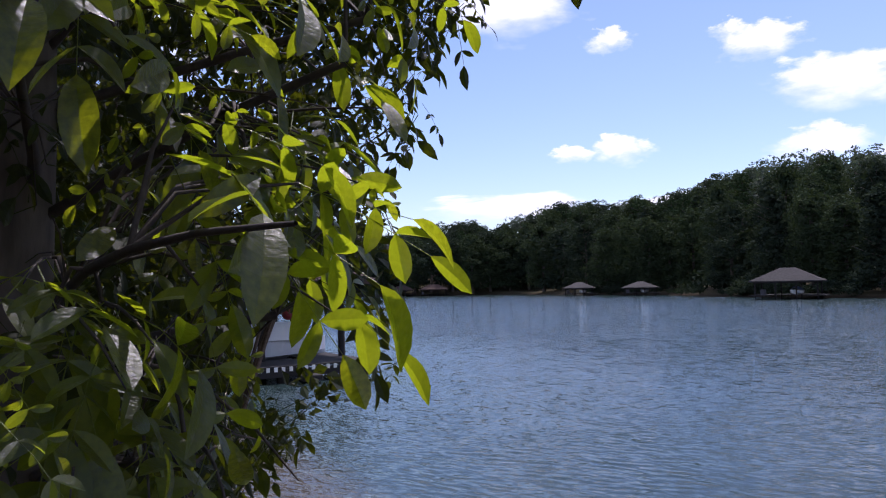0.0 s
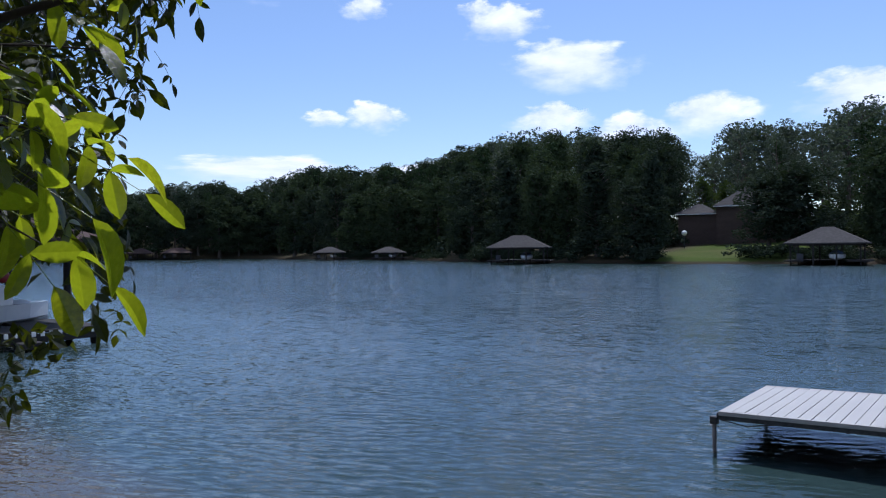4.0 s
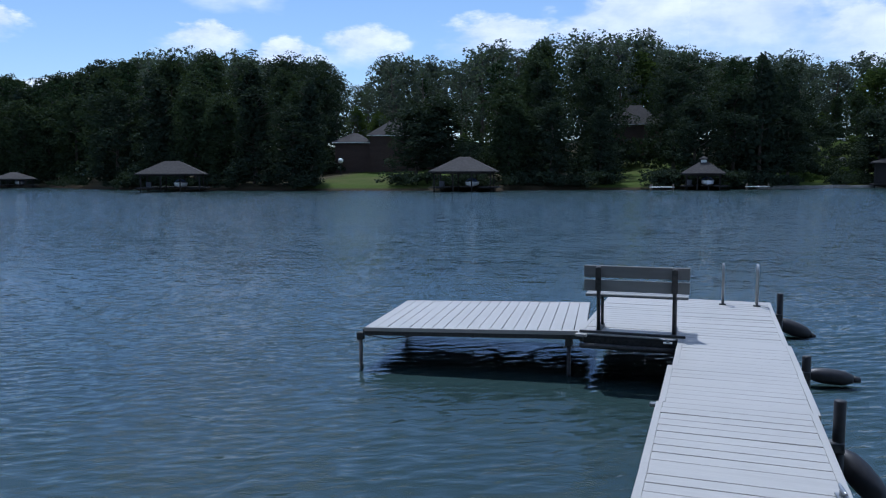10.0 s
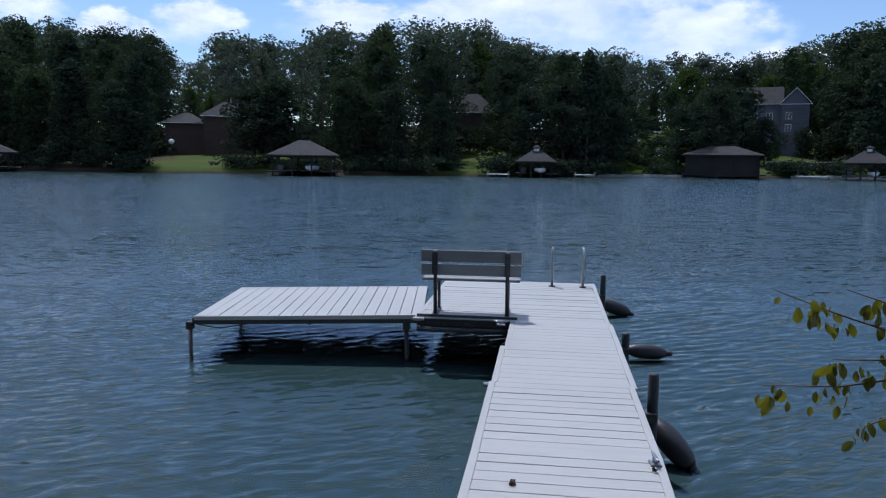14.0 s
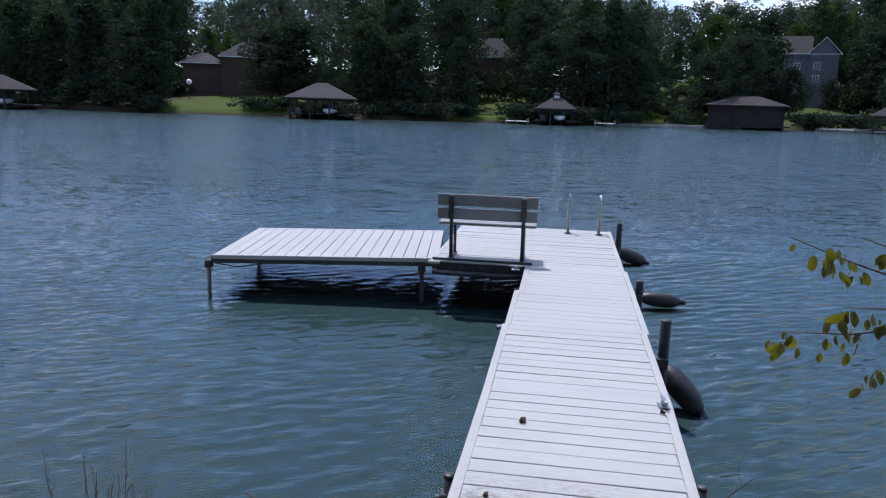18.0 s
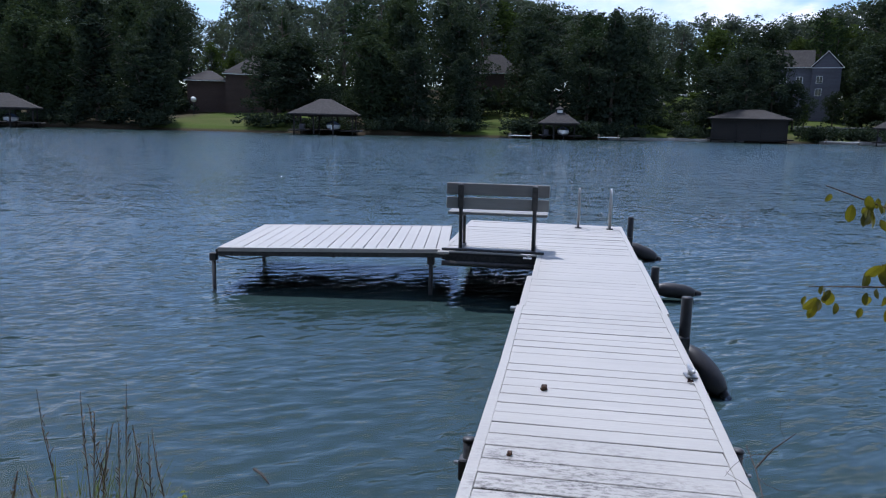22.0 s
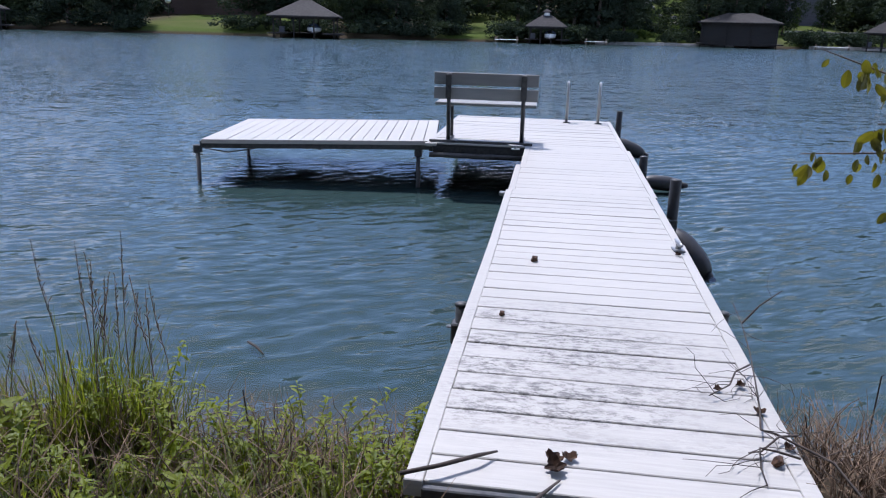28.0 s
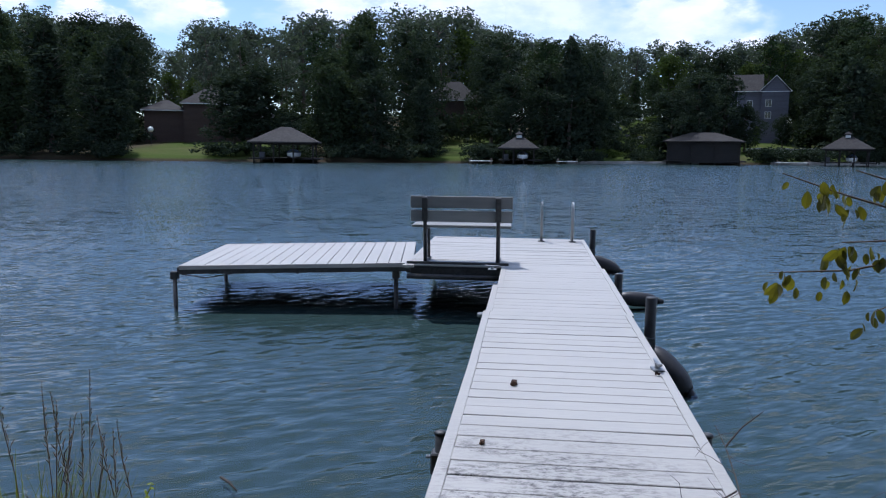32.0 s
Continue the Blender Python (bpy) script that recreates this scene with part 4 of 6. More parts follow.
def lake_house(x, y, turn, wall, roof, label, wings, glazed=True, group="houses on the far shore", lift=0.0):
    """A house of several blocks. Each wing: x0, x1, y0, y1, eave height, ridge height, ridge along "x", "y" or "hip"."""
    base = land_z(x, y) + lift
    ob = thing("lake_house", label, "house", group, pose(x, y, base, 0, 0, turn))
    for x0, x1, y0, y1, ez, rz, axis in wings:
        part("wall", boxed(x0, x1, y0, y1, -2.5 - lift, ez), wall, ob)
        if axis == "hip":
            bm = hip_roof(bmesh.new(), x1 - x0, y1 - y0, ez, rz, max(x1 - x0 - (y1 - y0), 1.0))
            bmesh.ops.translate(bm, verts=bm.verts[:], vec=((x0 + x1) / 2, (y0 + y1) / 2, 0))
        else:
            bm = gable_roof(bmesh.new(), x0, x1, y0, y1, ez, rz, axis=axis)
        part("roof", bm, roof, ob, "shingled roof")
        part("gutter", boxed(x0 - 0.5, x1 + 0.5, y0 - 0.72, y0 - 0.6, ez - 0.2, ez - 0.06), M_TRIM, ob, "white gutter")
        if axis == "y":
            part("gable", gable_wall(bmesh.new(), x0, x1, y0 + 0.01, ez, rz - 0.2), wall, ob)
            for s in (-1, 1):
                c = (x0 + x1) / 2
                part("rake_board", tubed([(c, y0 - 0.52, rz - 0.06), (c + s * ((x1 - x0) / 2 + 0.5), y0 - 0.52, ez - 0.06)], 0.08, 4), M_TRIM, ob, "white rake board")
        storeys = (2 if ez > 4.5 else 1) if glazed else 0
        for k in range(storeys):
            for wx in np.arange(x0 + 1.6, x1 - 1.2, 3.4):
                window(ob, wx, y0 - 0.004, 0.9 + 2.8 * k, 1.2, 1.45)
    return ob


lake_house(-60.0, 137.0, 20, M_BRICKWALL, M_SHINGLE, "dark two-storey lake house with grey stepped roofs above a lawn",
           ((-11.5, -4.5, 0, 9, 5.6, 7.6, "hip"), (-4.5, 6, -1.5, 10, 6.9, 10.6, "hip"), (6, 11.5, 0.5, 9, 4.8, 8.4, "y")), glazed=False)
lake_house(-17.5, 171.0, 5, M_BRICKWALL, M_SHINGLE, "dark lake house half hidden behind trees", ((-6, 6, 0, 9, 5.2, 9.6, "hip"), (6, 12, 1, 8, 4.2, 7.5, "x")), glazed=False, lift=2.0)
lake_house(52.8, 190.0, -14, M_GREYWALL, M_SHINGLE, "grey-sided house with a steep gable and white trim on the slope", ((-6.0, 1.5, 1, 10, 7.4, 11.7, "x"), (1.5, 7.5, -1, 10, 7.2, 10.9, "y")), lift=4.6)

# globe and post stand in for a small white spot, taken to be sunlit
spot_post = thing("white_spot", "white globe on a post, put in for a sunlit white spot beside the dark lake house", "yard lamp", m=pose(-66.5, 127.0, land_z(-66.5, 127)))
part("post", tubed([(0, 0, -0.3), (0, 0, 2.4)], 0.06, 8), M_DARKSTEEL, spot_post)
bmg = bmesh.new(); bmesh.ops.create_icosphere(bmg, subdivisions=2, radius=0.5, matrix=pose(0, 0, 2.8))
part("globe", bmg, M_TRIM, spot_post, "white globe", smooth=True)


# sea walls, terraces, stones and stairs of the far bank
def stone_wall(x0, x1, back, h, name, label, mat=M_STONE, lift=0.0):
    n = max(2, int((x1 - x0) / 1.1))
    ob = thing(name, label, "retaining wall", kind="structure")
    for i in range(n):
        xa, xb = x0 + (x1 - x0) * i / n, x0 + (x1 - x0) * (i + 1) / n
        y = float(far_shore((xa + xb) / 2)) + back
        z = land_z((xa + xb) / 2, y) + lift
        part("stone", boxed(xa + 0.015, xb - 0.015, y - 0.25, y + 0.25, z - 0.6, z + h * random.uniform(0.9, 1.08), bevel=0.05), mat, ob)
    return ob


stone_wall(6, 30, -0.3, 0.6, "sea_wall", "low pale stone sea wall along the far bank")
stone_wall(44, 72, -0.3, 0.7, "sea_wall", "low pale stone sea wall along the far bank")
stone_wall(44, 61, 9, 1.0, "terrace_wall", "stone terrace wall on the far slope")
stone_wall(44, 59, 16, 1.1, "terrace_wall", "stone terrace wall on the far slope")


def boulder(x, y, r):
    bm = bmesh.new()
    bmesh.ops.create_icosphere(bm, subdivisions=2, radius=r)
    k = random.random() * 50
    for v in bm.verts:
        v.co *= 0.8 + 0.5 * noise.noise(v.co * 1.4 / r + Vector((k, 0, 0)))
        v.co.z *= 0.65
    ob = new("boulder", mesh_of("boulder", bm, M_STONE))
    ob.matrix_basis = pose(x, y, land_z(x, y) + r * 0.2, 0, 0, random.uniform(0, 360))
    return tagged(ob, "pale grey boulder in the far hillside garden", "boulder", "boulders on the far slope")


random.seed(11)
for i in range(34):
    u = random.random()
    boulder(15 + 11 * u + random.uniform(-2.2, 2.2), float(far_shore(20)) + 3 + 30 * (1 - u) + random.uniform(-2, 2), random.uniform(0.35, 0.8))
steps = thing("garden_stair", "white stair flight climbing the far slope", "stair")
for i in range(16):
    y = float(far_shore(20)) + 30 + 0.35 * i
    part("step", boxed(18.0 + 0.25 * i, 21.0 + 0.25 * i, y, y + 0.4, land_z(20, y) - 0.2, land_z(20, y) + 0.25, bevel=0.02), M_TRIM, steps)


def picnic_dock(x, y, w, d, turn, label):
    ob = thing("swim_dock", label, "dock", "small docks on the far shore", pose(x, y, 0, 0, 0, turn))
    n = int(w / 0.3)
    for i in range(n):
        part("plank", boxed(-w / 2 + i * w / n + 0.01, -w / 2 + (i + 1) * w / n - 0.01, -d / 2, d / 2, 0.42, 0.48), M_TRIM, ob)
    for px in (-w / 2 + 0.2, w / 2 - 0.2):
        for py in (-d / 2 + 0.2, d / 2 - 0.2):
            part("post", tubed([(px, py, -1.4), (px, py, 0.9)], 0.08, 8), M_DOCKWOOD, ob)
    return ob


picnic_dock(-7.7, 117, 3.6, 3.0, 0, "low white swim dock beside a small boathouse")
picnic_dock(46.5, 141, 5.5, 2.4, -15, "low white swim dock beside a boathouse")
picnic_dock(5.8, 122, 3.4, 2.4, -5, "low white swim dock with posts")

# ---- the neighbour's boat dock on the near shore ----
nd = thing("neighbour_dock", "covered wooden boat dock with pale joist ends and a brown roof", "boat dock", m=pose(-23.0, 6.75, 0, 0, 0, 6))
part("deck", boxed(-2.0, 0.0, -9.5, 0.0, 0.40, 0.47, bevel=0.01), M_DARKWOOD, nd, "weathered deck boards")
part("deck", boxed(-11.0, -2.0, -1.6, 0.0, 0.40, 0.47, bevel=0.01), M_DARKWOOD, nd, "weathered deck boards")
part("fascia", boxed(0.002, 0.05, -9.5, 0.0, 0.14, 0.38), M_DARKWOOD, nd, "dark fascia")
for i in range(40):
    yy = -9.4 + i * 0.235
    part("joist_end", boxed(0.052, 0.085, yy, yy + 0.1, 0.31, 0.44), M_TRIM, nd, "pale joist end")
for yy in (-9.0, -6.0, -3.0, -0.25):
    for xx in (-0.2, -1.85):
        part("dock_post", tubed([(xx, yy, -2.0), (xx, yy, 0.38 if xx > -1 else 3.0)], 0.12, 10), M_DARKWOOD, nd, smooth=True)
for xx in (-6.0, -10.6):
    for yy in (-9.0, -0.3):
        part("dock_post", tubed([(xx, yy, -2.0), (xx, yy, 3.0)], 0.12, 10), M_DARKWOOD, nd, smooth=True)
bmr = hip_roof(bmesh.new(), 9.6, 9.4, 3.0, 5.0, 2.0)
bmesh.ops.translate(bmr, verts=bmr.verts[:], vec=(-6.0, -4.8, 0))
part("roof", bmr, M_SHINGLE2, nd, "brown shingled hip roof")
part("float_box", boxed(0.1, 0.6, -2.6, -2.0, 0.02, 0.2, bevel=0.02), M_DARKWOOD, nd, "brown float box")
nb = thing("motor_boat", "white boat moored at the neighbour's wooden dock", "boat", m=pose(-26.4, 3.3, 0.15, 0, 0, 184))
hull(nb, 6.0, 2.3)
part("side_panel", boxed(-1.1, -1.03, -1.6, 2.6, 0.86, 1.5, bevel=0.03), M_HULL, nb, "white side panel")
part("side_panel", boxed(1.03, 1.1, -1.6, 2.6, 0.86, 1.5, bevel=0.03), M_HULL, nb, "white side panel")
part("windscreen", boxed(-0.9, 0.9, -1.0, -0.92, 0.95, 1.7, bevel=0.02), M_PANE, nb, "tinted windscreen")
for xx in (-1.0, 1.0):
    part("top_pole", tubed([(xx, 0.2, 0.9), (xx * 0.95, 1.2, 2.4)], 0.02, 6), M_STEEL, nb)
M_RED = surface("red_plastic", (0.16, 0.012, 0.015), (0.24, 0.02, 0.025), 6, 0.4, 0.05)
buoy = thing("hanging_buoy", "dark red ball buoy hung on a rope at the neighbour's dock", "buoy", m=pose(-24.6, 4.45, 1.93))
bmb = bmesh.new(); bmesh.ops.create_icosphere(bmb, subdivisions=3, radius=0.2)
part("ball", bmb, M_RED, buoy, smooth=True)
part("rope", tubed([(0, 0, 0.19), (0.02, 0, 1.2)], 0.012, 6), M_TWIG, buoy, "thin brown rope")


# ---- woods ----
def leaf_cards(rng, centres, radii, per, size, flat=0.75):
    """Small bent four-cornered leaf clumps scattered round the given centres; vertices and faces."""
    n = len(centres) * per
    c = np.repeat(centres, per, 0)
    r = np.repeat(radii, per)[:, None]
    d = rng.normal(size=(n, 3))
    d /= np.linalg.norm(d, axis=1, keepdims=True)
    p = c + d * r * rng.uniform(0.35, 1.05, (n, 1)) * np.array([1, 1, flat])
    u = rng.normal(size=(n, 3)) + np.array([0, 0, -0.3])
    u /= np.linalg.norm(u, axis=1, keepdims=True)
    w = np.cross(u, rng.normal(size=(n, 3)))
    w /= np.linalg.norm(w, axis=1, keepdims=True)
    nrm = np.cross(u, w)
    s = size * rng.uniform(0.55, 1.35, (n, 1))
    v = np.stack([p - u * s * 0.5, p + w * s * 0.36 + nrm * s * 0.12, p + u * s * 0.55, p - w * s * 0.36 + nrm * s * 0.12], 1).reshape(-1, 3)
    return v, np.arange(n * 4).reshape(-1, 4)


def woody(rng, h, limbs, spread_r, base_r, lean=0.0):
    """Trunk and limbs as tapered tubes; returns arrays and the limbs' ends."""
    V, F, ends = [], [], []
    def add(pts, rad, sides):
        v, f = tube_arrays(pts, rad, sides)
        o = len(V)
        V.extend([tuple(q) for q in v]); F.extend([tuple(i + o for i in q) for q in f])
    pts = [(lean * (z / h) ** 2 + 0.02 * h * math.sin(z * 0.5) * (z / h), 0.015 * h * math.sin(z * 0.37 + 1) * (z / h), z) for z in np.linspace(-0.4, h * 0.9, 8)]
    add(pts, [base_r * (1.25 if i == 0 else 1 - 0.12 * i) for i in range(8)], 8)
    for k in range(limbs):
        z = h * rng.uniform(0.3, 0.85)
        a = rng.uniform(0, 2 * math.pi)
        L = spread_r * rng.uniform(0.5, 1.0) * (1.15 - z / h * 0.6)
        x0 = np.interp(z, [p[2] for p in pts], [p[0] for p in pts])
        y0 = np.interp(z, [p[2] for p in pts], [p[1] for p in pts])
        q = [(x0, y0, z), (x0 + 0.5 * L * math.cos(a), y0 + 0.5 * L * math.sin(a), z + 0.22 * L), (x0 + L * math.cos(a), y0 + L * math.sin(a), z + 0.55 * L)]
        add(q, [base_r * 0.35, base_r * 0.2, base_r * 0.06], 5)
        ends.append(q[2])
    return V, F, ends


def lobed(rng, centres, radii, size, flat=0.8):
    """Leaf clumps on the rounded tops of many lobes, thin below each, so that light and shade tell the lobes apart."""
    per = np.maximum((np.asarray(radii) ** 2 * 44).astype(int), 18)
    c, r = np.repeat(centres, per, 0), np.repeat(radii, per)[:, None]
    n = len(c)
    d = rng.normal(size=(n, 3)) + np.array([0, 0, 0.45])
    d /= np.linalg.norm(d, axis=1, keepdims=True)
    p = c + d * r * rng.uniform(0.6, 1.08, (n, 1)) * np.array([1, 1, flat])
    u = rng.normal(size=(n, 3)) * 0.8 + np.cross(d, rng.normal(size=(n, 3)))
    u /= np.linalg.norm(u, axis=1, keepdims=True)
    w = np.cross(u, d + rng.normal(size=(n, 3)) * 0.6)
    w /= np.linalg.norm(w, axis=1, keepdims=True)
    s = size * rng.uniform(0.5, 1.4, (n, 1))
    k = np.cross(u, w) * s * 0.12
    v = np.stack([p - u * s * 0.5, p + w * s * 0.36 + k, p + u * s * 0.55, p - w * s * 0.36 + k], 1).reshape(-1, 3)
    return v, np.arange(n * 4).reshape(-1, 4)


def tree_meshes(seed, kind):
    """Trunk and crown meshes of one tree form, 20 m tall: "oak" broad, "poplar" tall oval, "cone" tapered, "pine" open tiers, "airy" open tufts, "light" yellow-green."""
    rng = np.random.default_rng(seed)
    h = 20.0
    sp = {"oak": 5.6, "poplar": 4.2, "cone": 4.4, "pine": 3.4, "airy": 4.4, "light": 4.6}[kind]
    n = {"oak": 62, "poplar": 58, "cone": 70, "pine": 30, "airy": 40, "light": 52}[kind]
    lo = {"pine": 0.5, "airy": 0.34, "oak": 0.14, "light": 0.2}.get(kind, 0.08)
    V, F, ends = woody(rng, h, 16, sp * 0.85, 0.34 if kind != "pine" else 0.26)
    C, R = [], []
    lobes = rng.uniform(0, 6.28, 3)
    for i in range(n):
        u = ((i + rng.uniform(0, 1)) / n) ** 0.92
        z = h * (lo + (0.955 - lo) * u)
        if kind == "cone":
            w = sp * (1.04 - u) ** 0.75
        elif kind == "pine":
            w = sp * (1.08 - u) ** 0.45 * (0.6 + 0.4 * math.sin(u * 26))
        else:
            w = sp * math.sin(math.pi * min(0.97, 0.2 + 0.77 * u)) ** (0.6 if kind == "oak" else 0.75)
        a = i * 2.4 + rng.uniform(-0.7, 0.7)
        w *= 0.85 + 0.22 * math.sin(2 * a + lobes[0] + z * 0.4) + 0.14 * math.sin(3 * a + lobes[1] - z * 0.8)
        rr = w * rng.uniform(0.35, 1.0) ** 0.5
        C.append((rr * math.cos(a), rr * math.sin(a), z))
        R.append(rng.uniform(0.9, 1.9) * {"pine": 0.72, "airy": 0.72, "cone": 0.85}.get(kind, 1.0) * (0.65 if u > 0.9 else 1.0))
    v, f = lobed(rng, np.array(C), np.array(R), 0.41, 0.5 if kind == "pine" else 0.8)
    if kind not in ("pine", "airy"):
        inner = np.array([(0.45 * c[0], 0.45 * c[1], min(c[2], 17.0)) for c in C])
        v2, f2 = leaf_cards(rng, inner, np.full(len(inner), 1.3), 7, 1.2)
        v, f = np.concatenate([v, v2]), np.concatenate([f, f2 + len(v)])
    mat = {"pine": M_PINE, "airy": M_HAZED, "light": M_FAR_LIGHT, "poplar": M_MID}.get(kind, M_FAR)
    return raw_mesh("trunk", V, F, M_BARK, True), raw_mesh("crown", v, f, mat)


FORMS = {k: [tree_meshes(100 + 10 * i + j, k) for j in range(4)] for i, k in enumerate(("oak", "poplar", "cone", "pine", "airy", "light"))}
TREE_LABEL = {"oak": "broad leafy hardwood in dark summer green", "poplar": "tall oval hardwood in dark summer green", "cone": "tall tapering tree, dark green against the light", "pine": "tall pine with open tiers of needles", "airy": "tall open-crowned hardwood, sky showing through its tufts", "light": "sunlit yellow-green hardwood on the slope"}


def tree(kind, x, y, h, seed, wide=1.0, group="woods on the far shore"):
    rng = random.Random(seed)
    trunk, crown = rng.choice(FORMS[kind])
    s = h / 20.5
    ob = thing("pine_tree" if kind == "pine" else "tree", TREE_LABEL[kind], "tree", group,
               Matrix.Translation((x, y, land_z(x, y) - 0.2)) @ pose(0, 0, 0, 0, 0, rng.uniform(0, 360)) @ Matrix.Diagonal((s * wide, s * wide, s, 1)))
    under("trunk", trunk, ob)
    under("crown", crown, ob)
    return ob


# tops of the woods from the pier's foot: azimuth to the left of the pier's line, and height, in degrees
SKYLINE = ((-60, 7), (-23, 8.6), (-20.8, 8.9), (-17.8, 8.0), (-15.4, 7.4), (-14, 7.2), (-8.5, 7.6), (-6.4, 7.2), (-4.6, 7.7), (-1.9, 8.2), (0.6, 8.0), (2.3, 8.5), (5.2, 9.7), (8.9, 9.7), (11, 10.0), (13.1, 9.2), (15.1, 9.4), (18, 8.7), (19.5, 8.1), (21.2, 8.4), (23.3, 8.6),
           (24.6, 7.8), (25.4, 6.3), (27.2, 6.6), (28.4, 8.3), (31, 8.2), (36.2, 8.8), (39, 8.4), (43, 7.8), (45.7, 6.9), (47.6, 5.7), (49.3, 6.9), (50.6, 5.6), (52.2, 6.4), (55, 6.1), (58.2, 5.1), (59.6, 4.4), (61.4, 5.2), (66.7, 4.3), (80, 4.2), (95, 4))
# the same for the dark trees that stand on the bank itself; near nought where lawns and houses lie open
BANKLINE = ((-40, 6.4), (-20.4, 6.6), (-20, 6.0), (-19.6, 0.8), (-14.8, 0.8), (-14.3, 5.8), (-11.5, 6.0), (-9.6, 5.0), (-9.2, 0.8), (-6.4, 0.8), (-5.4, 3.6), (-4.6, 5.0), (-4.2, 6.6), (0.3, 6.4), (2.6, 6.4), (3.6, 5.4), (3.8, 0.8), (6.4, 0.8), (6.7, 5.6), (9.5, 6.2), (12, 6.8), (16.4, 6.2),
            (17.2, 4.2), (18.2, 1.0), (27.6, 1.0), (28.0, 6.6), (31, 6.3), (33, 7.2), (39, 7.4), (44, 6.6), (47.5, 5.2), (49.2, 6.4), (50.6, 5.2), (55, 5.5), (59.6, 4.0), (61, 4.7), (66, 4.0), (95, 3.8))
EYE = (-0.3, -1.9, 2.2)


def line_at(line, az):
    return float(np.interp(az, [p[0] for p in line], [p[1] for p in line]))


def azimuth(x, y):
    return math.degrees(math.atan2(EYE[0] - x, y - EYE[1]))


def bank_point(az, back):
    """The point in that direction which lies so far behind the far water's edge."""
    a = radians(az)
    d = np.linspace(60, 700, 1281)
    x, y = EYE[0] - d * math.sin(a), EYE[1] + d * math.cos(a)
    k = int(np.argmax(y - far_shore(x) > back))
    return float(x[k]), float(y[k]), float(d[k])


def wood_tree(kind, az, back, top, seed, wide):
    x, y, d = bank_point(az, back)
    if any(math.hypot(x - hx, y - hy) < r for hx, hy, r in ((-60, 141, 15), (55, 194, 12), (-17.5, 174, 11))):
        return
    h = EYE[2] + d * math.tan(radians(top)) - land_z(x, y)
    tree(kind, x, y, max(5.0, min(h, 33)), seed, wide)


rng = random.Random(5)
made = 0
# the bank's own trees
az = -30.0
while az < 80:
    _, _, d = bank_point(az, 5)
    az += math.degrees(6.6 / d) * rng.uniform(0.7, 1.3)
    top = line_at(BANKLINE, az)
    made += 1
    if top < 2.5:
        continue
    wood_tree(rng.choice(("oak", "oak", "poplar", "oak", "cone") if az < 44 else ("poplar", "oak", "poplar")), az, rng.uniform(3, 9), top * rng.uniform(0.86, 1.06), made, rng.uniform(1.2, 1.55))
# rows behind, climbing the slope
for back, gap, rise in ((19, 9.0, 0.4), (36, 8.6, 0.75), (56, 8.2, 0.95), (80, 7.6, 1.0)):
    az = -30.0 + rng.uniform(0, 2)
    while az < 76:
        _, _, d = bank_point(az, back)
        az += math.degrees(gap / d) * rng.uniform(0.7, 1.3)
        low, sky_top = line_at(BANKLINE, az), line_at(SKYLINE, az)
        made += 1
        clear = low < 2.5 or -19 < az < -4.4
        if clear and back < 50 or back < 60 and (-18.4 < az < -14.2 or 3.4 < az < 6.6):
            continue
        top = (low + (sky_top - low) * rise) * rng.uniform(1.0, 1.12) if not clear else sky_top * (0.75 if back < 60 else 0.95) * rng.uniform(0.92, 1.06)
        if back < 50:
            kind = rng.choice(("oak", "poplar", "oak", "poplar", "cone", "pine"))
        else:
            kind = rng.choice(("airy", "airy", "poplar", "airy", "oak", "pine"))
        if clear and rng.random() < 0.3:
            kind = "light"
        wood_tree(kind, az, back + rng.uniform(-6, 6), top, made, rng.uniform(1.0, 1.35))
# the wood on the ridge behind, which nobody could count
ridge_v, ridge_f, ro = [], [], 0
for back, gap in ((96, 6.4), (122, 6.8)):
    az = -30.0
    while az < 76:
        _, _, d = bank_point(az, back)
        az += math.degrees(gap / d) * rng.uniform(0.7, 1.3)
        x, y, d = bank_point(az, back + rng.uniform(-8, 8))
        g = land_z(x, y)
        h = EYE[2] + d * math.tan(radians(line_at(SKYLINE, az) * rng.uniform(0.98, 1.1))) - g
        me = rng.choice(FORMS[rng.choice(("airy", "poplar", "oak"))])[1]
        v = np.empty(len(me.vertices) * 3)
        me.vertices.foreach_get("co", v)
        v = v.reshape(-1, 4, 3)[::2].reshape(-1, 3)
        k, c, q = h / 20.3, math.cos(az * 3.0), math.sin(az * 3.0)
        v = np.stack([x + (v[:, 0] * c - v[:, 1] * q) * k * 1.3, y + (v[:, 0] * q + v[:, 1] * c) * k * 1.3, g + v[:, 2] * k], -1)
        ridge_v.append(v)
        ridge_f.append(np.arange(len(v)).reshape(-1, 4) + ro)
        ro += len(v)
tagged(new("ridge_wood", raw_mesh("ridge_wood", np.concatenate(ridge_v), np.concatenate(ridge_f), M_HAZED)), "wood along the ridge behind the houses, distance haze put into its grey-green", "wood", kind="stuff")
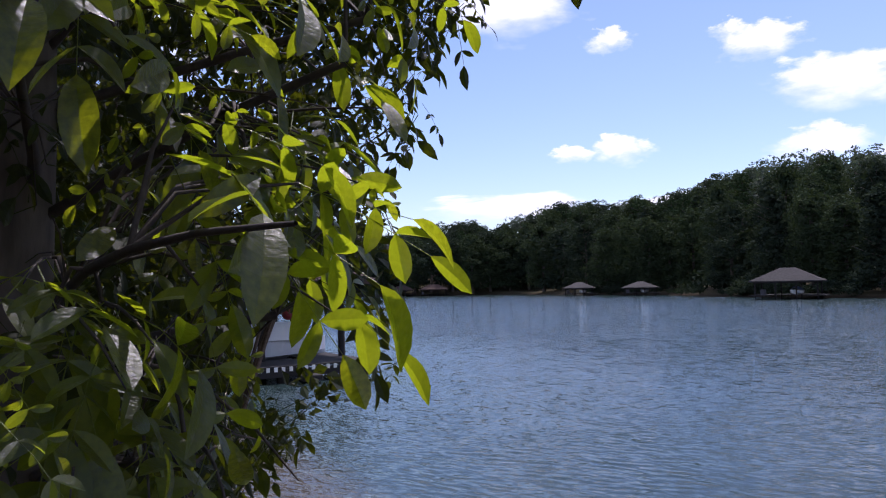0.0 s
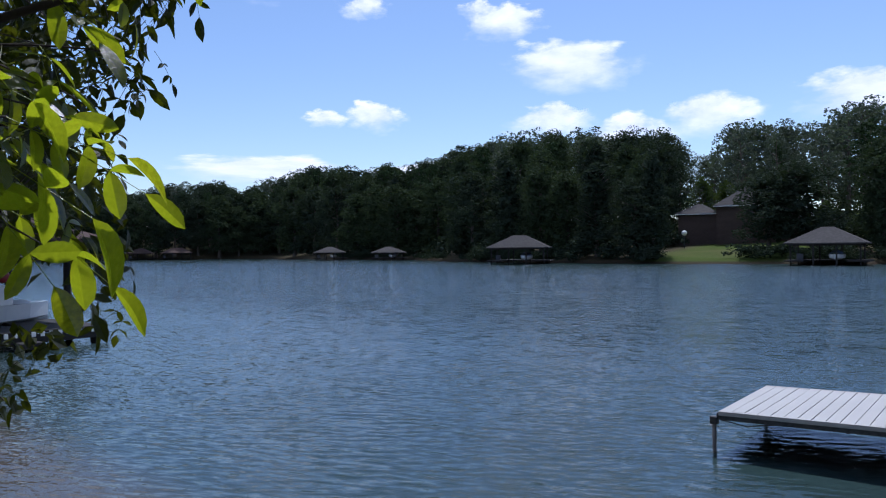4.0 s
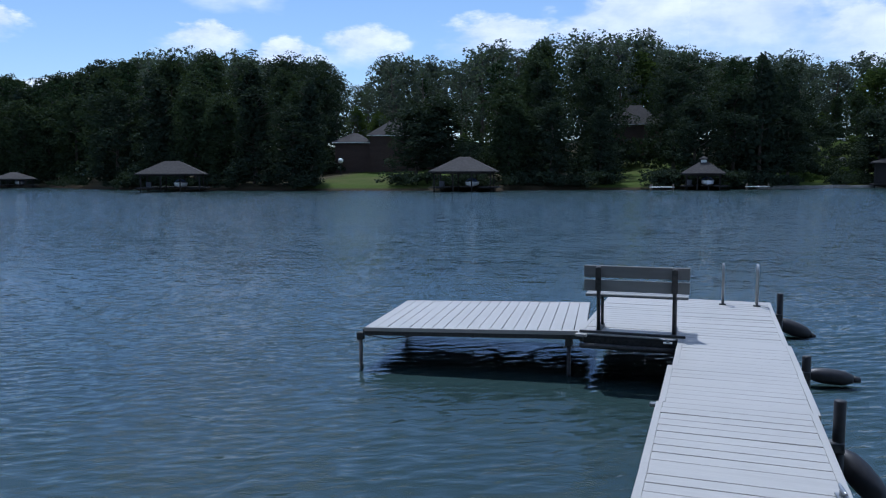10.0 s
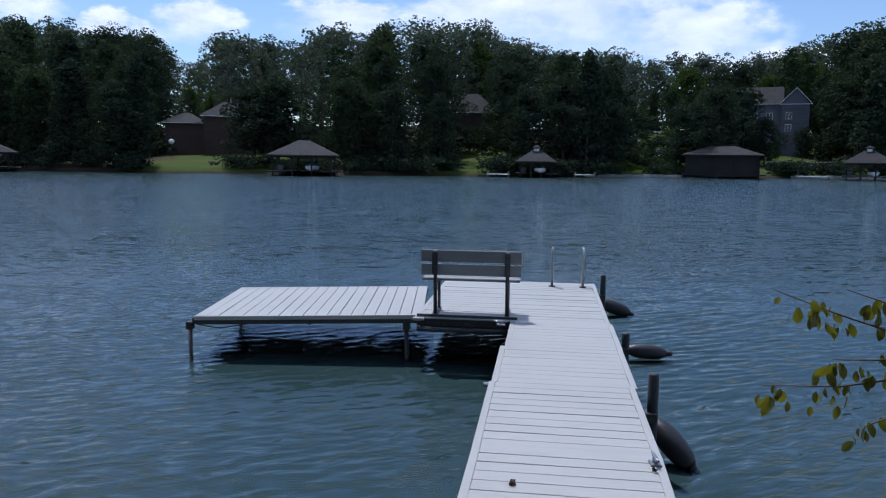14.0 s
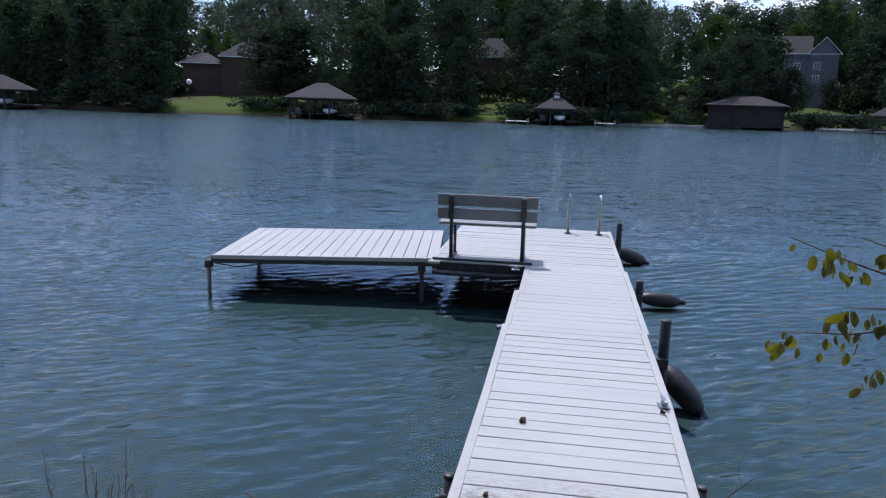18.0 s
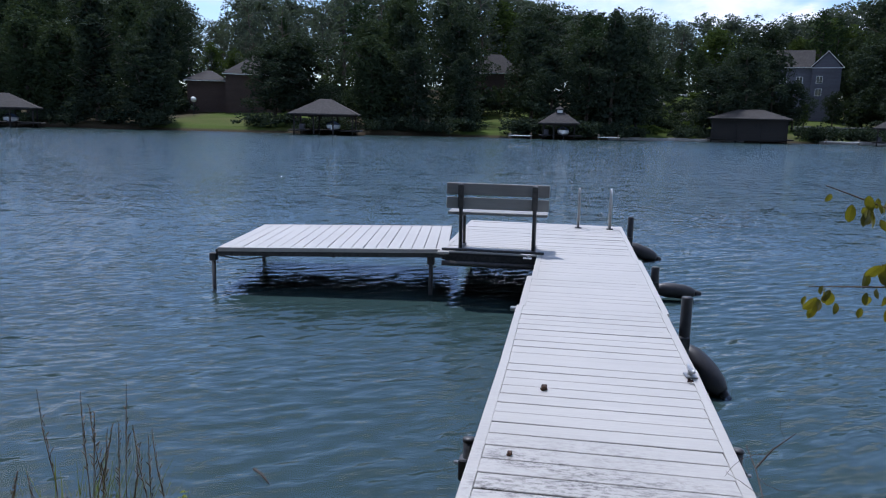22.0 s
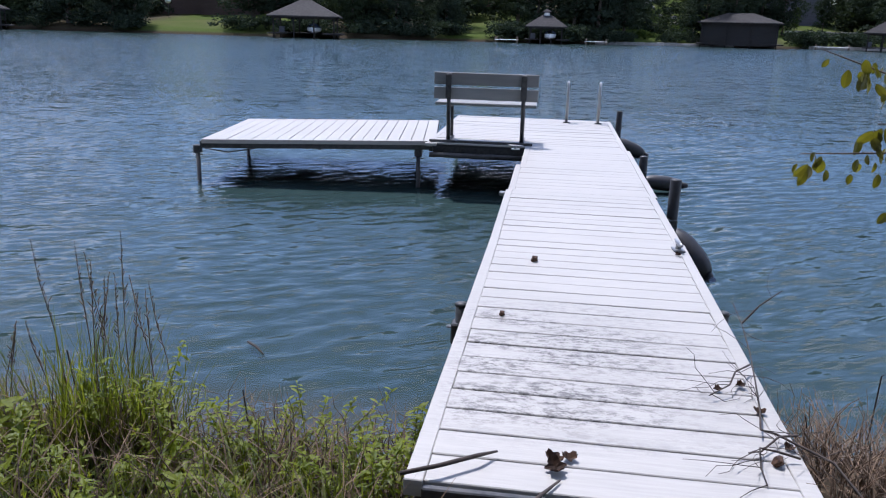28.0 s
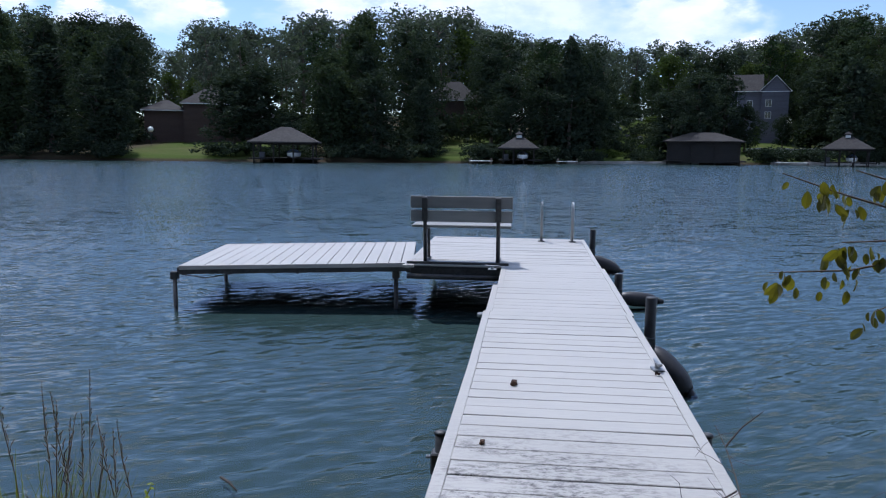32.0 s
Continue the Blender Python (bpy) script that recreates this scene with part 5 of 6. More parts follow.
# single trees that stand out: form, azimuth, way behind the bank, height and breadth
for kind, az, back, top, wide in (("cone", 29.3, 6, 7.6, 1.05), ("oak", 21.6, 13, 5.7, 1.7), ("oak", 19.9, 12, 6.3, 1.8), ("light", 25.9, 52, 5.4, 1.1), ("light", 24.3, 58, 5.0, 1.1), ("poplar", 14.6, 8, 6.6, 1.3), ("cone", -2.9, 6, 8.7, 1.0), ("cone", -3.9, 9, 7.3, 1.0),
                                  ("pine", -1.0, 40, 8.6, 0.9), ("pine", -16.3, 62, 8.3, 1.1), ("pine", -17.2, 66, 7.6, 1.0), ("airy", 23.3, 70, 8.8, 1.0), ("airy", 21.0, 74, 8.4, 0.9), ("airy", 18.2, 66, 8.8, 1.0), ("light", 18.0, 34, 3.4, 1.2), ("light", -6.6, 40, 4.3, 0.9), ("poplar", -8.7, 44, 5.6, 1.1), ("oak", -5.4, 36, 5.2, 1.0), ("poplar", -7.5, 52, 5.4, 1.0), ("poplar", -18.4, 60, 6.4, 1.2), ("oak", -19.0, 42, 5.6, 1.2), ("oak", -17.4, 27, 2.8, 1.1), ("light", -15.7, 26, 2.0, 1.0), ("oak", -15.0, 18, 3.6, 1.2), ("oak", -20.2, 24, 6.2, 1.4), ("poplar", -11.0, 26, 5.6, 1.2), ("oak", -12.0, 22, 6.0, 1.3), ("oak", -13.6, 20, 5.8, 1.0)):
    made += 1
    x, y, d = bank_point(az, back)
    tree(kind, x, y, EYE[2] + d * math.tan(radians(top)) - land_z(x, y), made, wide)
GAPS = ((17.8, 27.6), (3.6, 6.6), (-10.0, -5.0), (-22.5, -14.5), (-1.6, 1.2), (38.2, 40.6), (35.6, 37.4))


def bush_mesh(seed, light=False):
    r = np.random.default_rng(seed)
    C = r.normal(size=(26, 3)) * (0.62, 0.62, 0.36) + (0, 0, 0.75)
    C[:, 2] = np.maximum(C[:, 2], 0.2)
    v, f = leaf_cards(r, C, r.uniform(0.3, 0.55, 26), 34, 0.2)
    return raw_mesh("bush", v, f, M_FAR_LIGHT if light else M_FAR)


BUSHES = [bush_mesh(40 + i) for i in range(4)]
GARDEN_BUSHES = [bush_mesh(50 + i, True) for i in range(2)]
rng = random.Random(8)
for i in range(30):
    x, back = rng.uniform(13, 31), rng.uniform(5, 40)
    y = float(far_shore(x)) + back
    b = new("garden_bush", rng.choice(GARDEN_BUSHES if i % 4 == 0 else BUSHES))
    s = rng.uniform(0.9, 2.2)
    b.matrix_basis = Matrix.Translation((x, y, land_z(x, y) - 0.1)) @ pose(0, 0, 0, 0, 0, rng.uniform(0, 360)) @ Matrix.Diagonal((s * 1.2, s, s * 0.9, 1))
    tagged(b, "rounded garden bush among boulders on the far slope", "bush", "bushes in the far garden")
for i in range(120):
    x = rng.uniform(-190, 75) if i % 3 else rng.uniform(-40, 60)
    y = float(far_shore(x)) + rng.uniform(0.3, 3.0)
    az = azimuth(x, y)
    if any(a < az < b for a, b in ((24.6, 27.6), (4.0, 6.2), (-7.5, -5))):
        continue
    b = new("bush", rng.choice(BUSHES))
    s = rng.uniform(1.0, 2.3)
    b.matrix_basis = Matrix.Translation((x, y, land_z(x, y) - 0.1)) @ pose(0, 0, 0, 0, 0, rng.uniform(0, 360)) @ Matrix.Diagonal((s * 1.2, s, s * 0.8, 1))
    tagged(b, "dark green bush at the far water's edge", "bush", "bushes along the far bank")
for i in range(150):
    x = rng.uniform(-230, 110)
    y = float(far_shore(x)) + rng.uniform(7, 48)
    az = azimuth(x, y)
    if any(a < az < b for a, b in GAPS) and y - float(far_shore(x)) < 30:
        continue
    if any(math.hypot(x - hx, y - hy - 3) < 15 for hx, hy in ((-60, 138), (57, 192), (-17.5, 172))):
        continue
    b = new("understory_bush", rng.choice(BUSHES))
    s = rng.uniform(2.2, 4.2)
    b.matrix_basis = Matrix.Translation((x, y, land_z(x, y) - 0.2)) @ pose(0, 0, 0, 0, 0, rng.uniform(0, 360)) @ Matrix.Diagonal((s * 1.2, s * 1.2, s, 1))
    tagged(b, "tall dark understory bush in the shade of the woods", "bush", "understory of the far woods")
for x0, x1, back in ((44, 61, 8.2), (44, 60, 15.2)):
    for k in range(9):
        x = x0 + (x1 - x0) * (k + 0.5) / 9
        y = float(far_shore(x)) + back
        b = new("hedge_bush", BUSHES[k % 4])
        b.matrix_basis = Matrix.Translation((x, y, land_z(x, y) - 0.1)) @ Matrix.Diagonal((1.1, 0.8, 0.7, 1))
        tagged(b, "clipped dark hedge bush on the terrace", "bush", "hedge on the terraces")

# trees on the near shore, beyond the neighbour's dock and behind the path
# those behind the path are out of view, added to keep skylight off the hickory
for i, (x, y, h) in enumerate(((-30, -5, 15), (-38, -2, 17), (-21, -7, 14), (-46, -4, 18), (-27, -12, 17), (-56, 0, 18), (-16, -8.5, 12), (-66, 3, 19), (-12, -7, 10), (-6, -9, 13), (-1, -12, 15), (5, -10, 14), (11, -9, 14), (-9, -13, 16), (2, -17, 17), (17, -12, 16))):
    tree(("oak", "poplar")[i % 2], x, y, h, 700 + i, 1.2, "woods on the near shore")


# ---- the hickory beside the path ----
def blade(length, width, fold=0.25, droop=0.25, rows=7):
    """A leaflet along +y from its stalk: pointed, folded along the midrib, drooping; arrays of quads."""
    V, F = [], []
    for i in range(rows):
        u = i / (rows - 1)
        w = width * 0.5 * (1.72 * u ** 0.72 * (1 - u) ** 0.62 + 0.02) * (1 + 0.05 * math.sin(u * 40))
        z = -droop * length * u * u
        V += [(-w, u * length, z + fold * w), (0, u * length, z), (w, u * length, z + fold * w)]
    for i in range(rows - 1):
        for k in range(2):
            a = i * 3 + k
            F.append((a, a + 1, a + 4, a + 3))
    return np.array(V), np.array(F)


def compound(seed, leaflets=5, size=0.15, petiole=0.12, rows=7):
    """A hanging compound leaf: a stalk with pairs of leaflets and one at the tip, largest towards the tip."""
    r = random.Random(seed)
    V, F, o = [], [], 0
    L = petiole + 0.05 * leaflets * size / 0.12
    def place(v, f, m):
        nonlocal o
        M = np.array(m)
        V.append(v @ M[:3, :3].T + M[:3, 3]); F.append(f + o); o += len(v)
    pts = [(0, 0, 0), (0, L * 0.5, -0.03 * L), (0, L, -0.16 * L)]
    tv, tf = tube_arrays(pts, [0.0028, 0.002, 0.0014], 4)
    place(np.array([tuple(p) for p in tv]), np.array(tf), Matrix.Identity(4))
    pairs = leaflets // 2
    for k in range(pairs):
        u = petiole / L + (1 - petiole / L) * (k + 0.3) / pairs
        for s in (-1, 1):
            ln = size * r.uniform(0.65, 0.95) * (0.7 + 0.3 * (k + 1) / pairs)
            v, f = blade(ln, ln * r.uniform(0.5, 0.64), r.uniform(0.1, 0.5), r.uniform(0.05, 0.5), rows)
            place(v, f, Matrix.Translation((0, u * L, -0.16 * L * u * u)) @ pose(0, 0, 0, r.uniform(-35, 12), r.uniform(-25, 25), -s * r.uniform(48, 78)))
    ln = size * r.uniform(0.95, 1.2)
    v, f = blade(ln, ln * r.uniform(0.5, 0.64), r.uniform(0.1, 0.45), r.uniform(0.1, 0.5), rows)
    place(v, f, Matrix.Translation(pts[2]) @ pose(0, 0, 0, r.uniform(-35, 0), r.uniform(-20, 20), r.uniform(-15, 15)))
    return np.concatenate(V), np.concatenate(F)


CROWN_EDGE = ((-16, 77), (-14.9, 76.4), (-13.0, 75.5), (-11.6, 73.5), (-10.1, 72.5), (-7.7, 72.3), (-6.9, 67.3), (-5.9, 65.2), (-3.4, 65.1), (-1.7, 67.2), (0.4, 66), (2.9, 66), (4.6, 66.2), (7.2, 67.0), (8.4, 67.0), (9.7, 64.4), (10.9, 62.9), (13.1, 62.4), (14.6, 64.7), (16.2, 63.2), (18.2, 62.7), (20.5, 60.0), (30, 59))
FOOT = Vector((-0.5, -2.1, 2.62))


def in_crown(p, margin=0.0):
    d = p - FOOT
    az = math.degrees(math.atan2(-d.x, d.y)) % 360
    el = math.degrees(math.atan2(d.z, math.hypot(d.x, d.y)))
    lim = float(np.interp(el, [e for e, _ in CROWN_EDGE], [a for _, a in CROWN_EDGE]))
    return az > lim + margin and az < 104 and not (69.5 < az < 79.0 and -6.6 < el < -0.6)


rng = random.Random(21)
hick = thing("hickory_tree", "leafy hickory with large drooping sunlit leaflets beside the path", "tree", m=pose(0, 0, 0))
trunk_pts = [(-3.72, -2.27, 0.6), (-3.68, -2.24, 1.8), (-3.64, -2.21, 3.2), (-3.6, -2.2, 5.2), (-3.5, -2.2, 7.0)]
tv, tf = tube_arrays(trunk_pts, [0.17, 0.13, 0.12, 0.10, 0.05], 12)
under("trunk", raw_mesh("trunk", [tuple(p) for p in tv], tf, M_BARK, True), hick)
limbs = []
for a, z0, L, rise in ((62, 2.0, 1.6, 0.25), (75, 2.5, 1.9, 0.3), (50, 2.2, 2.1, 0.35), (85, 3.0, 1.7, 0.4), (40, 2.9, 2.6, 0.5), (58, 3.5, 2.2, 0.5), (68, 1.5, 1.7, 0.1), (30, 3.3, 2.6, 0.3), (48, 1.7, 2.4, 0.1), (72, 3.9, 1.9, 0.4), (20, 2.4, 2.8, 0.2), (35, 1.4, 2.4, 0.15), (55, 4.2, 2.4, 0.4), (100, 2.2, 1.4, 0.3), (78, 1.3, 1.5, 0.15), (64, 1.1, 1.6, 0.1)):
    # a: degrees from +y towards +x
    d = Vector((math.sin(radians(a)), math.cos(radians(a)), 0))
    base = Vector((-3.65, -2.22, z0))
    pts = [base + d * (L * u) + Vector((0.05 * math.sin(7 * u + z0), 0.05 * math.cos(5 * u), rise * L * (u - 0.55 * u * u))) for u in np.linspace(0, 1, 7)]
    pts = pts[:3] + [p for p in pts[3:] if in_crown(p, 6.0)]
    limbs.append(pts)
    v, f = tube_arrays(pts, [0.024 * (1 - 0.13 * i) for i in range(len(pts))], 6)
    under("limb", raw_mesh("limb", [tuple(p) for p in v], f, M_DARKTWIG, True), hick)
nodes = [p for l in limbs for p in l[2:]]
near_forms = [raw_mesh("leaf", *compound(300 + i, 5 if i % 2 else 7, 0.22), M_LEAF) for i in range(8)]
back_forms = [compound(400 + i, 5, 0.125, rows=5) for i in range(6)]
stems_v, stems_f, so = [], [], 0
BV, BF, bo = [], [], 0


def add_stem(pts, radii):
    global so
    v, f = tube_arrays(pts, radii, 4)
    stems_v.extend(tuple(q) for q in v)
    stems_f.extend(tuple(i + so for i in q) for q in f)
    so += len(v)


# the big compound leaves that hang out towards the path: azimuth and height of stalk and tip from the path, in degrees, and how far off
NEAR_LEAVES = ((79.2, 8.7, 62.8, 7.1, 2.1), (79.6, 8.3, 64.0, 0.3, 2.05), (79.2, 7.9, 68.9, -4.6, 2.0), (76.1, 3.5, 63.4, -4.3, 2.4), (86.1, 18.5, 79.6, 10.3, 1.9), (82.2, 13.7, 69.1, 9.9, 2.0), (84.4, 10.9, 89.6, 6.5, 2.2), (82.6, 10.2, 77.0, -2.2, 2.0), (80.6, 1.1, 78.0, -12.0, 1.9),
               (79.0, -3.5, 75.0, -9.3, 2.2), (93.1, -3.0, 88.3, -10.6, 1.5), (93.1, -6.5, 86.6, -13.7, 1.45), (70.1, 22.7, 63.2, 15.8, 2.6), (66.7, 22.8, 60.1, 19.7, 2.6), (81.5, 7.1, 84.5, -0.4, 2.3), (73.6, 8.4, 61.6, 2.8, 2.0), (85.1, 20.8, 75.9, 19.0, 2.0))


def from_path(az, el, d):
    a, e = radians(az), radians(el)
    return FOOT + Vector((-math.sin(a) * math.cos(e), math.cos(a) * math.cos(e), math.sin(e))) * d


lit_spots = []
for k, (a0, e0, a1, e1, d) in enumerate(NEAR_LEAVES):
    for twin in range(2):
        p, q = from_path(a0, e0, d + 0.12 * twin), from_path(a1, e1, d + rng.uniform(-0.12, 0.12) + 0.15 * twin)
        if twin:
            p, q = p + Vector((0.02, 0.05, 0.06)), p.lerp(q, 0.72) + Vector((rng.uniform(-0.08, 0.02), rng.uniform(-0.1, 0.05), rng.uniform(-0.02, 0.14)))
        y_ax = (q - p).normalized()
        back_way = (FOOT - p).normalized()
        z_ax = back_way * (rng.uniform(0.2, 0.7) if k in (9, 10, 11) or rng.random() < 0.2 else rng.uniform(-1.0, -0.45)) + Vector((rng.uniform(-0.3, 0.3), rng.uniform(-0.2, 0.4), 0.7))
        x_ax = y_ax.cross(z_ax).normalized()
        z_ax = x_ax.cross(y_ax)
        five = (k + twin) % 2
        size = (q - p).length / (0.8 if five else 0.98)
        m = Matrix.Translation(p) @ Matrix((x_ax, y_ax, z_ax)).transposed().to_4x4() @ Matrix.Scale(min(size * 1.12, 1.4), 4)
        under("leaf", near_forms[(2 * k + twin * 4) % 8 // 2 * 2 + five], hick, "", m)
    best = min(nodes, key=lambda n: (n - from_path(a0, e0, d)).length)
    p = from_path(a0, e0, d)
    add_stem([best, (best + p) / 2 + Vector((0, 0, 0.06)), p], [0.009, 0.007, 0.004])
    if k in (0, 1, 2, 4, 5, 10, 11, 15, 16):
        lit_spots += [p.lerp(from_path(a1, e1, d), u) for u in (0.45, 0.8)]
low_spots = [from_path(az, el, 1.47) for az, el in ((90.5, -7), (89, -9.5), (90, -10), (87.5, -12.5))]
# sprays further in: twigs with alternate compound leaves, arching out and down
sprays, leaves, tries = 0, 0, 0
while leaves < 120 and tries < 60000:
    tries += 1
    c = Vector((rng.uniform(-3.2, -1.9), rng.uniform(-2.2, -0.6), rng.uniform(1.3, 4.2)))
    if not in_crown(c, 6.0) or (c - FOOT).length < 2.1 or math.degrees(math.atan2(-(c - FOOT).x, (c - FOOT).y)) > 91:
        continue
    best = min(nodes, key=lambda q: (q - c).length)
    if (best - c).length > 0.8:
        continue
    out = (c - Vector((-3.6, -2.3, c.z))).normalized()
    turn = math.degrees(math.atan2(-out.x, out.y)) + rng.uniform(-30, 30)
    axis = Vector((-math.sin(radians(turn)), math.cos(radians(turn)), 0))
    L, droop = rng.uniform(0.3, 0.6), rng.uniform(0.05, 0.4)
    pts = [c + axis * (L * u) + Vector((0, 0, -droop * L * u * u)) for u in (0, 0.35, 0.7, 1.0)]
    placed = 0
    for k in range(6):
        u = (k + 0.5) / 6
        p = c + axis * (L * u) + Vector((0, 0, -droop * L * u * u))
        m = Matrix.Translation(p) @ pose(0, 0, 0, rng.uniform(-40, -2), rng.uniform(-62, 12), turn + (1 if k % 2 else -1) * rng.uniform(15, 55)) @ Matrix.Scale(rng.uniform(0.6, 1.0), 4)
        if not all(in_crown(m @ Vector(q), 2.0) for q in ((0, 0.3, 0), (0, 0.65, -0.12), (0, 0.9, -0.25), (0.2, 0.45, 0), (-0.2, 0.45, 0))):
            continue
        if (m @ Vector((0, 0.3, 0)) - FOOT).length < 1.5:
            continue
        w = m @ Vector((0, 0.25, 0)) - Vector((-1.9, -2.1, 2.4))
        if (w - SUN_DIR * w.dot(SUN_DIR)).length < 0.4:
            continue
        w = m @ Vector((0, 0.25, 0))
        if any((w - c).dot(SUN_DIR) > 0.1 and ((w - c) - SUN_DIR * (w - c).dot(SUN_DIR)).length < 0.25 for c in low_spots):
            continue
        under("leaf", near_forms[(leaves + k) % 8], hick, "", m)
        placed += 1
    if placed:
        add_stem(pts, [0.006, 0.005, 0.004, 0.002])
        add_stem([best, (best + c) / 2 + Vector((0, 0, 0.05)), c], [0.009, 0.008, 0.006])
        sprays += 1
        leaves += placed
# smaller leaves deeper in the crown, above it and over the path; the high ones are unseen, added to shade the inside
count, tries = 0, 0
while count < 5200 and tries < 260000:
    tries += 1
    if count < 2300:
        p = Vector((rng.uniform(-6.0, -2.9), rng.uniform(-2.8, 1.6), rng.uniform(1.2, 5.8)))
    elif count < 2600:
        p = Vector((rng.uniform(-7.0, -3.2), rng.uniform(-2.6, 1.6), rng.uniform(4.6, 7.0)))
    else:
        p = Vector((rng.uniform(-5.6, -1.8), rng.uniform(-2.4, 1.6), rng.uniform(4.4, 6.6)))
        if not in_crown(p, 1.0) and p.z - FOOT.z < 0.5 * math.hypot(p.x - FOOT.x, p.y - FOOT.y):
            continue
    if count < 2600 and not in_crown(p, 0.3):
        continue
    # a gap in the crown lets the sun in on the lowest sprays
    if p.z > 3.0 and any((w - SUN_DIR * w.dot(SUN_DIR)).length < 0.6 for w in (p - Vector((-2.3, -1.1, 2.8)), p - Vector((-2.8, -1.5, 3.4)), p - Vector((-1.9, -2.1, 2.4)))):
        continue
    if any((p - c).dot(SUN_DIR) > 0.2 and ((p - c) - SUN_DIR * (p - c).dot(SUN_DIR)).length < 0.22 for c in lit_spots):
        continue
    if (p - FOOT).length < 1.9:
        continue
    best = min(nodes, key=lambda q: (q - p).length)
    m = Matrix.Translation(p) @ pose(0, 0, 0, rng.uniform(-65, -5), rng.uniform(-35, 35), rng.uniform(0, 360)) @ Matrix.Scale(rng.uniform(0.6, 1.1), 4)
    if count < 2600 and not in_crown(m @ Vector((0, 0.4, -0.06)), 0.0):
        continue
    v, f = back_forms[count % 6]
    M = np.array(m)
    BV.append(v @ M[:3, :3].T + M[:3, 3]); BF.append(f + bo); bo += len(v)
    if (best - p).length < 0.55:
        add_stem([best, (best + p) / 2 + Vector((0, 0, 0.06)), p], [0.006, 0.004, 0.0025])
    count += 1
tagged(under("foliage", raw_mesh("foliage", np.concatenate(BV), np.concatenate(BF), M_SHADE), hick, "foliage deeper in and above the crown, its leaf colour darkened for shade"), kind="stuff")
tagged(under("twig_growth", raw_mesh("twig_growth", stems_v, stems_f, M_DARKTWIG, True), hick), kind="stuff")

# thicket behind the hickory
rb = np.random.default_rng(77)
for k, (cx, cy, cz, sx, sy, sz, n) in enumerate(((-7.2, -1.2, 2.4, 1.5, 1.6, 1.3, 120), (-8.2, -2.8, 3.6, 1.8, 1.5, 1.8, 130), (-6.0, -3.4, 2.0, 1.2, 1.0, 1.3, 90), (-9.5, -0.6, 4.8, 1.8, 1.4, 1.6, 120), (-5.2, -1.6, 1.1, 1.1, 1.3, 0.5, 80))):
    C = rb.normal(size=(n, 3)) * (sx * 0.6, sy * 0.6, sz * 0.6) + (cx, cy, cz)
    keep = np.array([in_crown(Vector(c), 3.0) for c in C])
    C = C[keep]
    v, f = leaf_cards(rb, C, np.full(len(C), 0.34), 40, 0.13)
    sh = thing("thicket_shrub", "dense green shrub behind the hickory, its leaf colour darkened for shade", "shrub", "thicket on the near bank", pose(0, 0, 0))
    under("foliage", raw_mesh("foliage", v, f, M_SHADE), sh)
    gz = land_z(cx, cy)
    for c in C[:14]:
        tvv, tff = tube_arrays([(cx, cy, gz - 0.1), ((cx + c[0]) / 2, (cy + c[1]) / 2, (gz + c[2]) / 2 + 0.1), tuple(c)], [0.03, 0.02, 0.006], 5)
        under("stem", raw_mesh("stem", [tuple(q) for q in tvv], tff, M_TWIG, True), sh)


# ---- the sapling over the water on the far side of the pier ----
def simple_leaf(seed, size):
    r = random.Random(seed)
    v, f = blade(size, size * r.uniform(0.66, 0.85), r.uniform(0.1, 0.4), r.uniform(0.1, 0.4))
    return raw_mesh("leaf", v, f, M_LEAF2)


sap = thing("sapling", "young tree with sparse yellow-green leaves leaning over the water", "tree", m=pose(0, 0, 0))
forms = [simple_leaf(60 + i, 0.088) for i in range(6)]
v, f = tube_arrays([(2.9, 0.7, land_z(2.9, 0.7) - 0.1), (2.85, 1.0, 1.0), (2.7, 1.5, 1.8), (2.5, 1.9, 2.6)], [0.03, 0.025, 0.018, 0.008], 8)
under("trunk", raw_mesh("trunk", [tuple(q) for q in v], f, M_TWIG, True), sap)
rng = random.Random(33)
for pts in (((2.72, 1.45, 1.72), (2.2, 1.9, 1.66), (1.7, 2.15, 1.62), (1.30, 2.22, 1.74), (1.02, 2.28, 1.84)),
            ((2.2, 1.9, 1.66), (1.75, 2.1, 1.48), (1.35, 2.2, 1.36), (0.98, 2.26, 1.33)),
            ((2.2, 1.9, 1.66), (1.9, 2.1, 1.4), (1.62, 2.2, 1.22), (1.5, 2.25, 1.14)),
            ((2.2, 1.9, 1.66), (1.8, 2.05, 1.6), (1.5, 2.15, 1.52), (1.3, 2.2, 1.5)),
            ((2.3, 1.8, 1.7), (1.9, 2.1, 1.78), (1.55, 2.2, 1.8), (1.36, 2.24, 1.86))):
    P = [Vector(p) for p in pts]
    v, f = tube_arrays(P, np.linspace(0.011, 0.0025, len(P)), 6)
    under("branch", raw_mesh("branch", [tuple(q) for q in v], f, M_TWIG, True), sap)
    for i in range(1, len(P)):
        for u in np.linspace(0.1, 1.0, 11):
            p = P[i - 1].lerp(P[i], float(u))
            for s in (-1, 1):
                if rng.random() < 0.1 or math.sin(17 * p.x + 5 * p.z) > 0.75:
                    continue
                p = p + Vector((rng.uniform(-0.05, 0.05), rng.uniform(-0.06, 0.06), rng.uniform(-0.07, 0.03)))
                m = Matrix.Translation(p) @ pose(0, 0, 0, rng.uniform(-100, -55), rng.uniform(-40, 40), rng.uniform(0, 360)) @ Matrix.Scale(rng.uniform(0.5, 1.05), 4)
                under("leaf", forms[rng.randrange(6)], sap, "", m)


